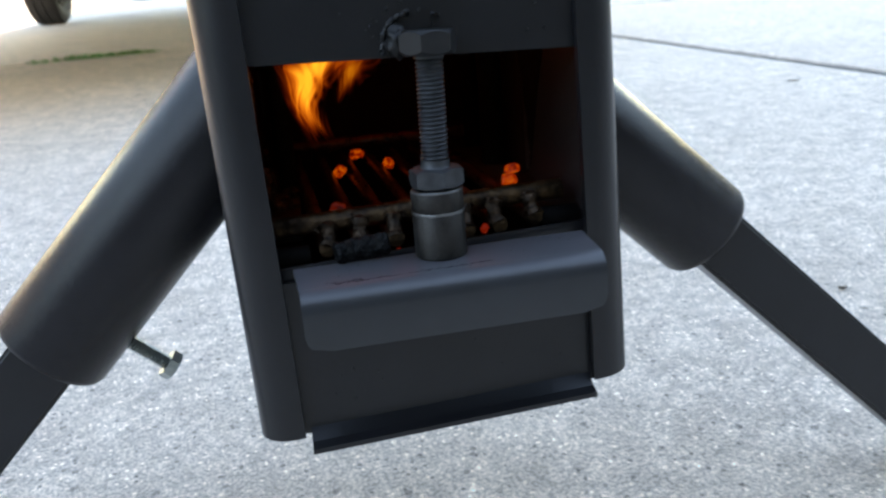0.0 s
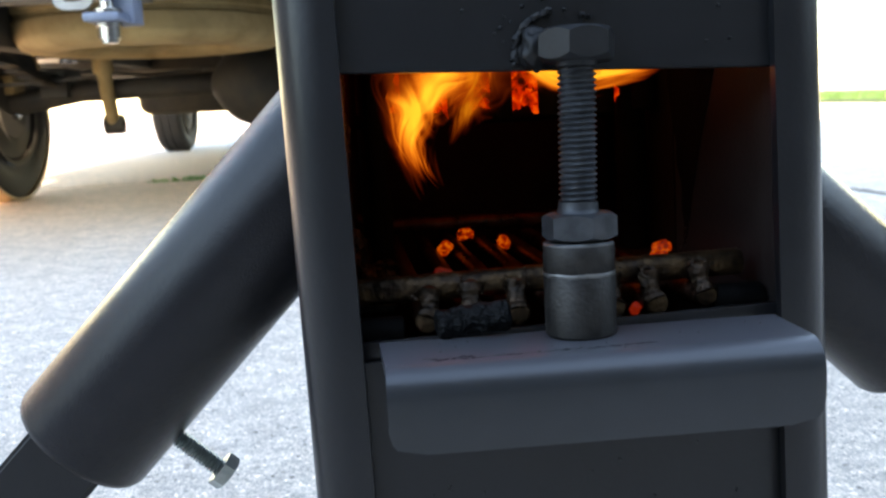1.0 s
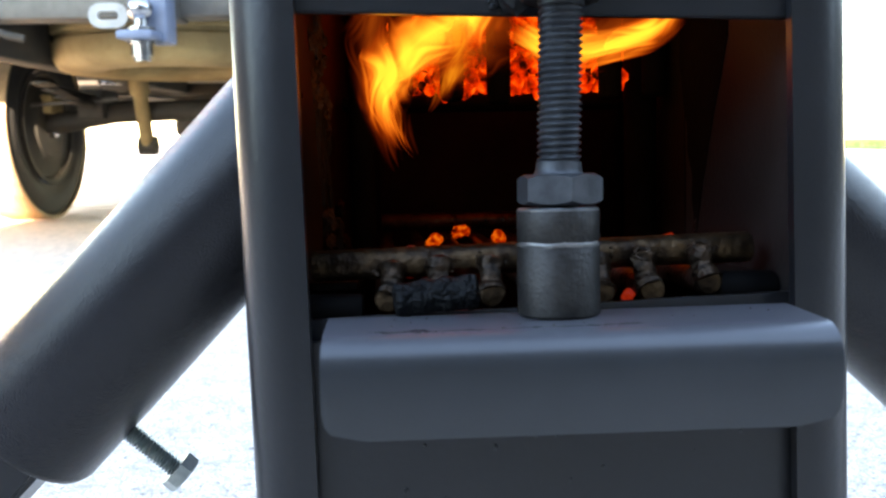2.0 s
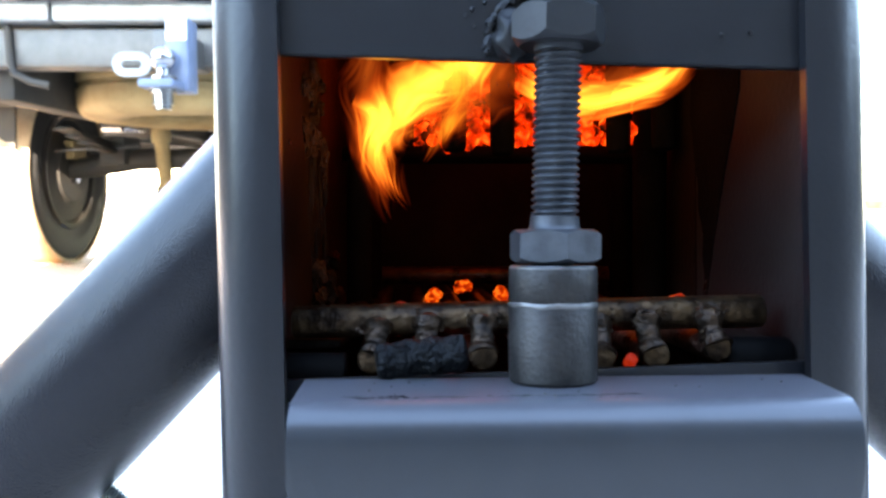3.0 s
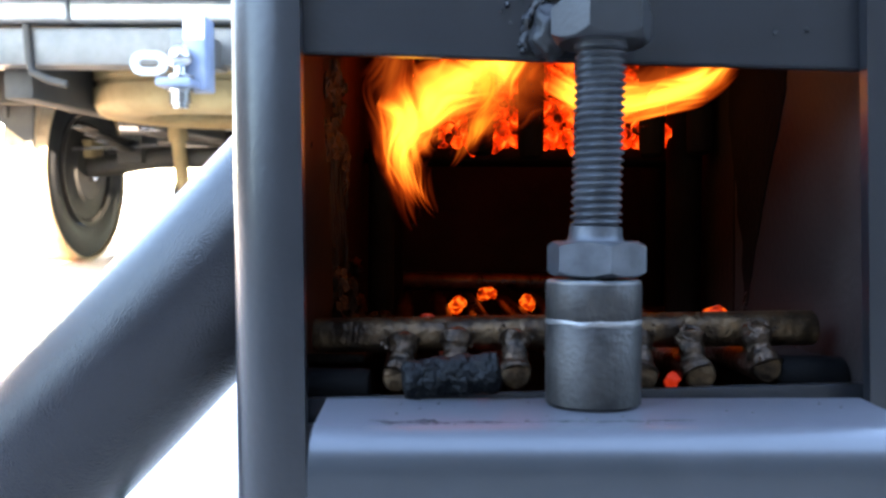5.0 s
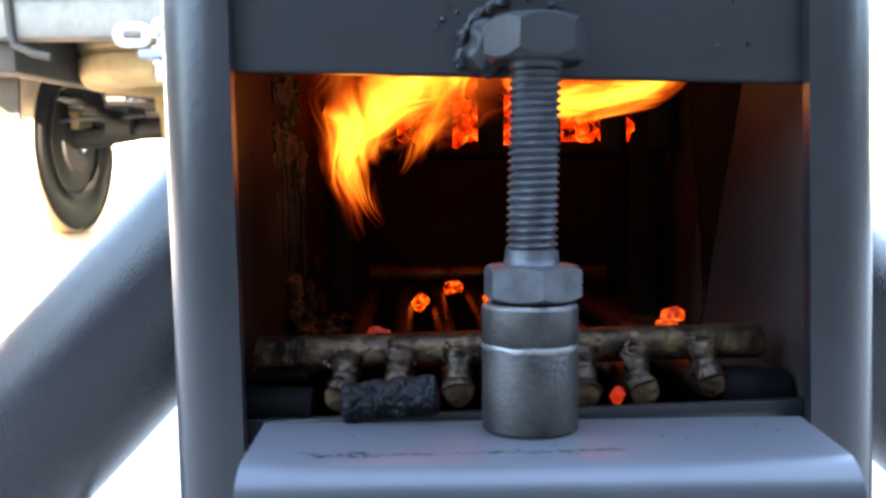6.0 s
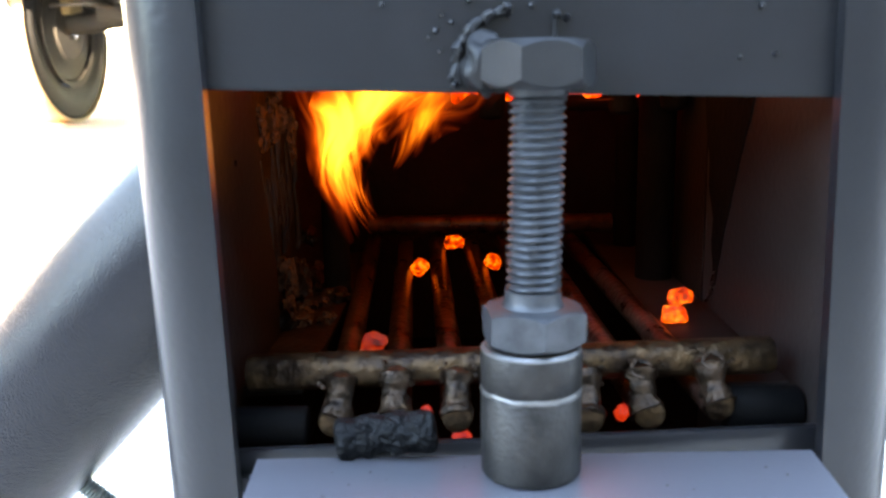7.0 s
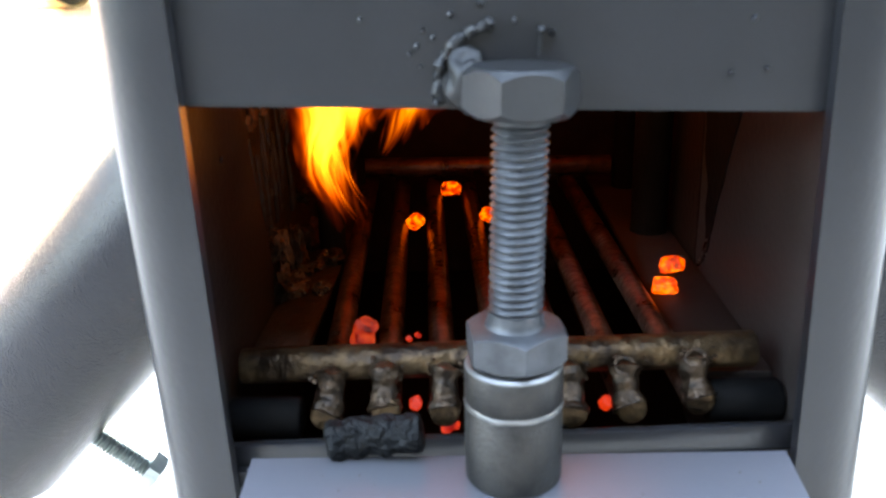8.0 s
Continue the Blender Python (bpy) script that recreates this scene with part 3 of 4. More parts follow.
# liners and back, scorched by the fire


def liner(x0, x1, y0, y1, z0, z1, ragged, lean=0.0):
    """A thin inner plate whose rear edge is burnt uneven."""
    out = [(y0, z0)]
    n = 22
    for k in range(n + 1):
        z = z0 + (z1 - z0) * k / n
        out.append((y1 - lean * max(0.0, z - 0.15) + ragged * noise.noise(Vector((z * 60, x0 * 90, 3.0))), z))
    out.append((y0, z1))
    return prism(B(), out, x1 - x0, Matrix(((0, 0, 1, x0), (1, 0, 0, 0), (0, 1, 0, 0), (0, 0, 0, 1))))


part("side_liner", liner(-0.0660, -0.0635, 0.0042, 0.0690, 0.062, 0.21, 0.002, 0.40), BLEACHED, stove, "heat-browned inner side plate", False)
part("side_liner", liner(0.0645, 0.0670, 0.0042, 0.100, 0.062, 0.33, 0.003), INNER, stove, "heat-browned inner side plate", False)
tarry = part("rear_liner", box(B(), -0.0680, -0.0661, 0.0042, 0.243, 0.06, 0.44), CRUST, stove, "tar-crusted sooty inner wall")
part("rear_liner", box(B(), 0.0652, 0.0672, 0.104, 0.243, 0.06, 0.44), BAKED, stove, "scorched brown inner wall")
part("back_liner", box(B(), -0.0642, 0.0651, 0.2405, 0.2435, 0.06, 0.44), BAKED, stove, "sooty brown back wall of the fire box")
part("floor_plate", box(B(), -0.0695, 0.0735, 0.0078, 0.2402, 0.074, 0.077), SOOT, stove)
part("side_ledge", box(B(), -0.0634, -0.0490, 0.026, 0.240, 0.1285, 0.1310, 0.0005), CRUST, stove, "sooty ledge beside the grate")
part("side_ledge", box(B(), 0.0450, 0.0644, 0.026, 0.240, 0.1285, 0.1310, 0.0005), INNER, stove, "scorched ledge beside the grate")
# the dark run of tar on one wall, and the bolt hole in the other
def tar_wedge():
    """A run of tar, broad at the top and drawn out to a point, with a wavering outline and a thin skin."""
    n = 40
    near, far = [], []
    for k in range(n + 1):
        z = 0.139 + 0.131 * k / n
        f = (z - 0.139) / 0.047
        half = 0.0009 + 0.0172 * min(1.3, f) ** 1.25
        mid = 0.0878 - 0.0046 * min(1.6, f)
        near.append((mid - half + 0.0016 * noise.noise(Vector((z * 150, 1.0, 0.0))), z))
        far.append((mid + half + 0.0024 * noise.noise(Vector((z * 110, 5.0, 0.0))), z))
    return prism(B(), near + far[::-1], 0.0007, Matrix(((0, 0, 1, 0.0641), (1, 0, 0, 0), (0, 1, 0, 0), (0, 0, 0, 1))))


part("tar_run", tar_wedge(), SOOT, stove, "black wedge of tar run down the wall", False)
part("tar_drip", sweep(B(), [(0.0643, 0.0868, 0.1440), (0.0642, 0.0880, 0.1405), (0.0641, 0.0900, 0.1362), (0.0638, 0.0940, 0.1325)], [0.0006, 0.0009, 0.0009, 0.0004], 8), TAR, stove, "shiny drip at the end of the tar")
part("screw_hole", lathe(B(), [(0.0008, 0), (0.0008, 0.0004)], 12, aim((-0.0636, 0.0325, 0.1828), (1, 0, 0))), TAR, stove)


# ---- legs ----
def leg(sign, root, end, r, bar_dir, foot_z, bolt):
    root, end = Vector(root), Vector(end)
    axis = (end - root).normalized()
    m = aim(root, axis)
    length = (end - root).length
    bm = lathe(B(), [(r - 0.003, 0.0), (r, 0.0), (r, length - 0.003), (r - 0.0008, length - 0.0008), (r - 0.002, length), (r - 0.003, length - 0.0004)], 56, m, closed=True)
    for v in bm.verts:
        if (v.co - root).dot(axis) < 0.001:
            v.co += axis * ((sign * 0.0768 - v.co.x) / axis.x)
    tube = part("leg_tube", bm, COARSE, stove, "dark grey painted pipe welded to the body")
    d = Vector(bar_dir).normalized()
    start = end - d * 0.05
    reach = (start.z - foot_z) / -d.z
    across = d.cross(Vector((0, 1, 0))).normalized()
    w = 0.0158
    bm = B()
    rings = []
    for s in (0.0, reach):
        c = start + d * s
        ring = []
        for a, b in ((-1, -1), (1, -1), (1, 1), (-1, 1)):
            p = c + across * a * w + Vector((0, 1, 0)) * b * w
            if s:
                p = p + d * ((p.z - foot_z) / -d.z)
            ring.append(bm.verts.new(p))
        rings.append(ring)
    for k in range(4):
        bm.faces.new((rings[0][k], rings[0][(k + 1) % 4], rings[1][(k + 1) % 4], rings[1][k]))
    bm.faces.new(rings[0][::-1])
    bm.faces.new(rings[1])
    bmesh.ops.bevel(bm, geom=[e for e in bm.edges if abs((e.verts[0].co - e.verts[1].co).normalized().dot(d)) > 0.9], offset=0.002, segments=3, affect="EDGES")
    part("leg_bar", bm, PAINT, tube, "dark grey painted square steel bar")
    if bolt:
        at, out = Vector(bolt[0]), Vector(bolt[1]).normalized()
        bm = screw(B(), 0.0038, 0.034, 0.00135, aim(at - out * 0.012, out), 18, 0.0010)
        shank = part("clamp_bolt", bm, ZINC, tube, "zinc-plated clamp bolt")
        bm = hexagon(B(), 0.0128, 0.0052, aim(at + out * 0.0215, out), True, False, 0.4)
        part("clamp_bolt_head", bm, ZINC, tube, "zinc-plated hexagon head")


leg(-1, (-0.060, 0.09, 0.1925), (-0.1725, 0.09, 0.0744), 0.0275, (-0.70, 0.0, -0.72), -0.0775, ((-0.1400, 0.1000, 0.0700), (0.70, 0.08, -0.66)))
leg(1, (0.060, 0.09, 0.1822), (0.1560, 0.09, 0.0912), 0.0270, (0.72, 0.0, -0.69), -0.0775, None)
for s, z in ((-1, 0.174), (1, 0.165)):
    bm = B()
    ring = []
    for k in range(40):
        a = 2 * math.pi * k / 40
        lump(bm, (s * 0.0785, 0.09 + 0.0268 * math.sin(a), z + 0.0368 * math.cos(a)), (0.0016, 0.0022, 0.0024), k + s * 3, 0.3, 1)
    part("weld_seam", bm, PAINT, stove, "painted weld seam")

# ---- air door with its shelf, coupling and jack bolt ----
SLOPE = 0.018


def door_plate():
    out = [(-0.0715, FOOT(-0.0592) - 0.001), (0.0715, FOOT(0.0592) - 0.001), (0.0715, 0.1195), (-0.0715, 0.1180)]
    return prism(B(), out, 0.003, Matrix(((1, 0, 0, 0), (0, 0, 1, 0.0045), (0, 1, 0, 0), (0, 0, 0, 1))))


door = part("air_door", door_plate(), PAINT, stove, "dark grey painted sliding air door")
bm = prism(B(), [(0.0075, 0.0), (0.0045, -0.0005), (-0.0035, -0.0050), (-0.0075, -0.0062), (-0.0075, -0.0042), (-0.003, -0.0030), (0.0040, 0.0015), (0.0075, 0.0022)], 0.1166, Matrix(((0, 0, 1, -0.0552), (1, 0, 0, 0.002), (0, 1, 0, 0), (0, 0, 0, 1))))
for v in bm.verts:
    v.co.z += FOOT(v.co.x) + 0.0012
part("door_lip", bm, PAINT, door, "bent lower lip", False)


bm = box(B(), -0.0625, 0.0635, 0.0066, 0.0090, 0.1196, 0.1258, 0.0007)
for v in bm.verts:
    v.co.z += 0.038 * v.co.x
part("door_ledge", bm, PAINT, door, "narrow ledge along the door's upper edge")


def bent_shelf():
    """A plate bent over into a drip edge, with rounded ends."""
    top, fwd, low, r, t = 0.1255, -0.0345, 0.1045, 0.0075, 0.0028
    prof = [(-0.0005, top), (-0.012, top)] + [(fwd + r - r * math.sin(radians(a)), top - r + r * math.cos(radians(a))) for a in range(0, 91, 10)]
    prof += [(fwd, low + 0.004), (fwd + 0.0003, low)]
    back = [(fwd + t, low), (fwd + t, low + 0.004)] + [(fwd + r - (r - t) * math.sin(radians(a)), top - r + (r - t) * math.cos(radians(a))) for a in range(90, -1, -10)] + [(-0.012, top - t), (-0.0005, top - t)]
    x0, x1 = -0.0540, 0.0588
    nx = 12
    bm = B()
    rows = []
    xs = [x0, x0 + 0.0007, x0 + 0.002] + [x0 + (x1 - x0) * k / nx for k in range(1, nx)] + [x1 - 0.002, x1 - 0.0007, x1]
    for x in xs:
        e = min(x - x0, x1 - x)
        row = []
        for y, z in prof + back:
            # lower corners of the drip edge are rounded off
            lift = 0.006 * (1 - math.sqrt(max(0.0, 1 - (1 - min(1.0, e / 0.006)) ** 2)))
            if z < low + 0.0045:
                z += lift
            # the plate is a little narrower at its bent front
            f = max(0.0, min(1.0, -y / 0.03))
            row.append(bm.verts.new((x * (1 - 0.038 * f), y, z + SLOPE * x * 0.6)))
        rows.append(row)
    n = len(prof + back)
    for a, b in zip(rows, rows[1:]):
        for k in range(n):
            bm.faces.new((a[k], a[(k + 1) % n], b[(k + 1) % n], b[k]))
    bm.faces.new(rows[0][::-1])
    bm.faces.new(rows[-1])
    return bm


shelf = part("door_shelf", bent_shelf(), SKYLIT, door, "grey painted bent shelf plate, skylight painted on its top, with scratched edge")
rng = random.Random(31)
for k in range(22):
    x, z, r = rng.uniform(-0.045, 0.05), rng.uniform(0.066, 0.100), rng.uniform(0.0003, 0.0008)
    part("paint_nib", lump(B(), (x, 0.0044, z), (r, r * 0.5, r * rng.uniform(0.8, 1.8)), k + 300, 0.4, 1), PAINT, door)
AX, AY = 0.0016, -0.0070
UP = Vector((0.022, 0.0, 1.0)).normalized()
bm = lathe(B(), [(0.0092, 0.0), (0.0097, 0.0006), (0.0097, 0.0165), (0.0094, 0.0169), (0.0094, 0.0174), (0.0097, 0.0178), (0.0097, 0.0245), (0.0091, 0.0254)], 56, Matrix.Translation((AX, AY, 0.1256)))
part("coupling", bm, COUPLING, door, "bare steel threaded coupling welded to the shelf")
bm = lathe(B(), [(0.00968, 0.0), (0.00982, 0.0003), (0.00982, 0.0007), (0.00968, 0.0010)], 64, Matrix.Translation((AX, AY, 0.1420)))
for v in bm.verts:
    v.co.z += 0.0004 * noise.noise(v.co * 260) + 0.0002 * noise.noise(v.co * 900)
part("turned_ring", bm, RING, door, "bright turned ring")
bm = lathe(B(), [(0.0080, 0.0), (0.00935, 0.0), (0.0096, 0.0003), (0.0096, 0.0006), (0.0091, 0.0010), (0.0080, 0.0010)], 64, Matrix.Translation((AX, AY, 0.1500)), closed=True)
part("coupling_rim", bm, RING, door, "bright chamfered upper rim")
part("jam_nut", hexagon(B(), 0.0178, 0.0072, Matrix.Translation((AX + 0.0004, AY, 0.1516)), True, True, 0.66), STEEL, stove, "galvanised hexagon jam nut")
part("nut_fillet", lathe(B(), [(0.0046, 0.0), (0.0060, 0.0), (0.0056, 0.0006), (0.0054, 0.0013), (0.0053, 0.0030), (0.0046, 0.0032)], 40, aim((AX + 0.0003, AY, 0.1587), UP), closed=True), STEEL, stove, "smooth painted collar above the nut")
m = aim((AX, AY, 0.1440), UP)
part("jack_bolt", screw(B(), 0.00525, 0.0560, 0.00155, m, 30), STEEL, stove, "galvanised threaded bolt")
head_at = Vector((AX, AY, 0.1440)) + UP * 0.0548
part("bolt_collar", lathe(B(), [(0.0050, 0.0), (0.0054, 0.0003), (0.0054, 0.0014), (0.0088, 0.0018)], 40, aim(head_at - UP * 0.0014, UP)), STEEL, stove)
part("bolt_head", hexagon(B(), 0.0183, 0.0086, aim(head_at, UP), True, True, 0.67, 8, 0.9), HEAD, stove, "grey painted hexagon bolt head")
weld = part("head_weld", lump(B(), (-0.0066, 0.0022, 0.2034), (0.0044, 0.0040, 0.0056), 31, 0.35, 4), WELDED, stove, "lumpy painted weld bead")
pts, rad = [], []
for k in range(34):
    a = radians(200 - 3.3 * k)
    wob = 1 + 0.07 * noise.noise(Vector((k * 0.35, 2.0, 0.0)))
    pts.append((-0.0012 + 0.0108 * wob * math.cos(a), 0.0036 - 0.0007 * abs(math.sin(k * 0.4)), 0.2030 + 0.0104 * wob * math.sin(a)))
    rad.append((0.0011 + 0.0006 * noise.noise(Vector((k * 0.55, 7.0, 0.0)))) * (0.5 if k in (0, 33) else 1))
bm = sweep(B(), pts, rad, 9)
for v in bm.verts:
    v.co += Vector((1, 0.5, 1)) * 0.0004 * noise.noise(v.co * 900)
part("weld_bead", bm, WELDED, weld)
for x, z, r in ((-0.0024, 0.2139, 0.0011), (0.0070, 0.2125, 0.0009), (-0.0124, 0.1998, 0.0008)):
    part("weld_bead", lump(B(), (x, 0.0028, z), (r, 0.0016, r), x * 700, 0.3, 2), WELDED, weld)
part("weld_bead", sweep(B(), [(0.0068, 0.0034, 0.2080), (0.0069, 0.0032, 0.2105), (0.0070, 0.0030, 0.2125)], 0.0004, 6), WELDED, weld)
# scratches of bare dark metal along the shelf, and grit on it
rng = random.Random(21)


def scratch(x0, x1, y, wave, width, seed):
    """A thin ragged groove of bare dark metal lying in the shelf's paint."""
    n = 26
    pts = [(x0 + (x1 - x0) * k / n, y + wave * noise.noise(Vector((k * 0.32, seed, 0))), 0.12550 + SLOPE * 0.6 * (x0 + (x1 - x0) * k / n)) for k in range(n + 1)]
    rad = [width * max(0.12, 0.55 + 1.3 * noise.noise(Vector((k * 0.55, seed + 4.0, 2.0)))) * min(1.0, 0.2 + 4 * min(k, n - k) / n) for k in range(n + 1)]
    part("scratch", sweep(B(), pts, rad, 8, 0.28, (0, 0, 1)), CHAR, shelf, "dark scrape in the paint")


for x0, x1, y, wave, width, seed in ((-0.041, -0.026, -0.0250, 0.0018, 0.00062, 1.3), (-0.036, -0.029, -0.0238, 0.0020, 0.00045, 5.1), (-0.028, -0.009, -0.0246, 0.0010, 0.00042, 9.7),
                                     (-0.011, 0.004, -0.0240, 0.0012, 0.00050, 14.2), (0.002, 0.016, -0.0236, 0.0010, 0.00040, 21.6), (0.011, 0.018, -0.0231, 0.0008, 0.00055, 27.9), (-0.043, -0.038, -0.0236, 0.0012, 0.00030, 33.3)):
    scratch(x0, x1, y, wave, width, seed)
for k in range(20):
    x, y, r = rng.uniform(-0.05, 0.05), rng.uniform(-0.028, -0.006), rng.uniform(0.00012, 0.00034)
    single("ash_crumb", lump(B(), (0, 0, 0), (r, r, r * 0.7), k + 90, 0.4, 1), ASH, "tiny grey ash crumb on the stove's shelf", "ash", (x, y, 0.1256 + SLOPE * x * 0.6 + r * 0.4), group="ash crumbs on the shelf")

# ---- grate ----
grate = thing("grate", (0, 0.12, 0.125), "heat-browned welded rod grate inside the stove", "grate")
SKEW = -0.053
part("front_rod", rod(B(), (-0.0608, 0.0215, 0.1358), (0.0586, 0.0225, 0.1387), 0.0042, 20, 0.001), GRATE, grate, "brassy brown heat-tinted rod")
part("rear_rod", rod(B(), (-0.060, 0.195, 0.1412), (0.052, 0.193, 0.1412), 0.0040, 16, 0.001), SCALE, grate, "red-brown scaled rod")
rng = random.Random(5)
SPREAD = (-0.0012, 0.0009, -0.0004, 0.0010, 0.0004, 0.0013, 0.0007)  # how far each weld sits off its rod
for k, (x, z) in enumerate(((-0.0400, 0.1275), (-0.0262, 0.1286), (-0.0128, 0.1284), (0.0015, 0.1284), (0.0155, 0.1285), (0.0290, 0.1287), (0.0440, 0.1303))):
    y0 = 0.0112 + rng.uniform(-0.0012, 0.0012)
    bar = part("grate_bar", rod(B(), (x, y0 + 0.0006, z), (x + SKEW * 0.19, 0.202, 0.1335), 0.0034, 16, 0.0009), SCALE, grate, "red-brown scaled rod")
    tip = sweep(B(), [(x, y0 + 0.0030, z), (x, y0 + 0.0005, z), (x, y0, z), (x, y0 - 0.0002, z)], [0.0035, 0.0034, 0.0029, 0.0012], 18)
    part("rod_tip", tip, GRATE, bar, "worn pale brown rod end")
    pts, rad = [], []
    for j in range(41):
        f = j / 40
        pts.append((x + 0.0004 * math.sin(3 * f + k * 1.7) - SPREAD[k] * (1 - f), 0.0186 - (0.0186 - y0 - 0.0016) * f ** 0.9, z + 0.0094 * (1 - f) ** 1.15))
        rad.append((0.0034 + 0.0005 * math.cos(2 * math.pi * f) + 0.00018 * math.sin(19 * f + k * 2.3)) * min(1.0, 0.30 + 6 * f))
    bead = sweep(B(), pts, rad, 36)
    for v in bead.verts:
        q = v.co + Vector((k * 0.31, 0, 0))
        v.co += Vector((0.8, 0.6, 0.6)) * (0.0006 * noise.noise(q * 280) + 0.0003 * noise.noise(q * 800))
        v.co.y += 0.0007 * max(0.0, noise.noise(q * 420 + Vector((2.0, 5.0, 1.0))) - 0.1)
    part("weld_bead", bead, WELD, bar, "slaggy brown weld holding the rod")
    slag = B()
    for _ in range(6):
        r = rng.uniform(0.0003, 0.0007)
        lump(slag, (x + rng.choice((-1, 1)) * rng.uniform(0.0026, 0.0040), rng.uniform(0.0166, 0.0178), z + rng.uniform(0.0055, 0.0112)), (r * 1.3, r, r), rng.random() * 90, 0.4, 1)
    part("weld_slag", slag, WELD, bar, "dark beads of slag")
    if k > 4:
        bm = lathe(B(), [(0.0021 + 0.0005 * math.cos(a), 0.0003 * math.sin(a)) for a in [0.7854 * i for i in range(8)]], 20, aim((x - SPREAD[k], 0.0158, z + 0.0092), (0.05, -0.72, 0.66)), closed=True)
        for v in bm.verts:
            v.co += Vector((1, 0, 1)) * 0.0004 * noise.noise(v.co * 500)
        part("weld_crater", bm, WELD, bar, "round crater in the weld")
for s in (-1, 1):
    part("support_stub", rod(B(), (s * 0.0465, 0.0190, 0.1255 + 0.002 * s), (s * 0.0638, 0.0190, 0.1255 + 0.002 * s), 0.0050, 20, 0.001), BLACK, grate, "black thick support rod")

# ---- fuel basket and its embers ----
basket = thing("fuel_basket", (0, 0.14, 0.131), "blackened steel rod basket holding glowing pellets", "fuel basket")
for x, tip in ((-0.0385, 0.1905), (-0.0190, 0.1895), (-0.0010, 0.1880), (0.0190, 0.1890), (0.0420, 0.1890), (0.0590, 0.1900)):
    part("hanging_rod", rod(B(), (x, 0.122, tip), (x * 0.98, 0.122, 0.32), 0.0046, 16, 0.003), SOOT, basket)
for y in (0.152, 0.166):
    part("cross_rod", rod(B(), (-0.0638, y, 0.1925), (0.0645, y, 0.1925), 0.003, 12), SOOT, basket)
for x, y, r in ((-0.0535, 0.115, 0.0045), (0.0565, 0.134, 0.0065), (-0.0560, 0.190, 0.0050), (0.0580, 0.195, 0.0050)):
    part("corner_post", rod(B(), (x, y, 0.1312), (x, y, 0.32), r, 16), SOOT, basket)
rng = random.Random(17)
# thick burnt crust: flakes high on the wall, thin drips in the middle, lumps at the foot
for k in range(26):
    y, z = 0.068 + 0.046 * rng.random() ** 1.2, 0.1790 + 0.034 * rng.random()
    r = rng.uniform(0.0014, 0.0036)
    part("tar_flake", lump(B(), (-0.0658, y, z), (0.0016, r, r * rng.uniform(0.8, 1.7)), k, 0.7, 3, 2.4), FLAKE, tarry)
for k in range(16):
    y, z = rng.uniform(0.066, 0.112), rng.uniform(0.146, 0.176)
    part("tar_crust", sweep(B(), [(-0.0660, y, z + 0.02), (-0.0656, y + 0.0004, z + 0.008), (-0.0655, y, z), (-0.0657, y - 0.0003, z - 0.002)], [0.0004, rng.uniform(0.0006, 0.0013), rng.uniform(0.0009, 0.0015), 0.0004], 8), CRUST, tarry)
for k in range(20):
    r = rng.uniform(0.0016, 0.0038)
    y = rng.uniform(0.072, 0.130)
    part("tar_crust", lump(B(), (-0.0652 + r * 0.5 + 0.003 * rng.random() ** 2, y, 0.1312 + 0.020 * rng.random() ** 1.5), (r, r * 1.1, r * rng.uniform(1.0, 2.0)), k + 70, 0.7, 3, 2.2), rng.choice((CRUST, CRUST, FLAKE)), tarry)


def pellet_into(bm, at, axis, length, r, seg=7):
    d = Vector(axis).normalized() * length / 2
    a, b = Vector(at) - d, Vector(at) + d
    return sweep(bm, [a, a.lerp(b, 0.06), a.lerp(b, 0.94), b], [r * 0.8, r, r, r * 0.8], seg)


rng = random.Random(9)
bm = B()
for k in range(620):
    x = rng.uniform(-0.043, 0.052)
    at = (x, rng.uniform(0.130, 0.171), rng.uniform(0.1965 + 0.004 * noise.noise(Vector((x * 160, 0.0, 5.0))), 0.245))
    pellet_into(bm, at, (rng.uniform(-1, 1), rng.uniform(-1, 1), rng.uniform(-0.8, 0.8)), rng.uniform(0.005, 0.010), rng.uniform(0.0019, 0.0027))
single("ember_bed", bm, BED, "red-glowing burning wood pellets heaped in the basket", "embers", (0, 0, 0), kind="stuff")

bm = sweep(B(), [(0, 0, -0.0042 + 0.0084 * k / 10) for k in range(11)], [0.0030 * (0.7 if k in (0, 10) else 1.0) for k in range(11)], 16)
for v in bm.verts:
    v.co += v.co.normalized() * 0.0011 * noise.noise(v.co * 330)
PELLET_MESH = mesh_of("pellet", bm, PELLET)


def glowing(at, turn, label="glowing orange wood pellet on the grate", size=0.86):
    m = Matrix.Translation(at) @ Euler([radians(a) for a in turn]).to_matrix().to_4x4() @ Matrix.Scale(size, 4)
    return single("glowing_pellet", PELLET_MESH, PELLET, label, "pellet", m, group="glowing pellets on the grate")


glowing((-0.0268, 0.1359, 0.1352), (62, 10, 20))
glowing((-0.0147, 0.1730, 0.1372), (80, 0, 70))
glowing((-0.0004, 0.1404, 0.1360), (70, 0, -15))
dull = glowing((-0.0340, 0.0397, 0.1355), (15, 20, 0), "ash-crusted dull red wood pellet behind the front rod", 1.0)
dull.data = PELLET_MESH.copy()
dull.data.materials[0] = DULL
for at, turn in (((0.0533, 0.0840, 0.1365), (70, 0, 62)), ((0.0492, 0.0731, 0.1340), (88, 0, 85))):
    glowing(at, turn, "glowing orange wood pellet on the side ledge", 0.8)
RED_MESH = PELLET_MESH.copy()
RED_MESH.transform(Matrix.Diagonal((0.55, 0.6, 0.55, 1.0)))
RED_MESH.materials[0] = LOW
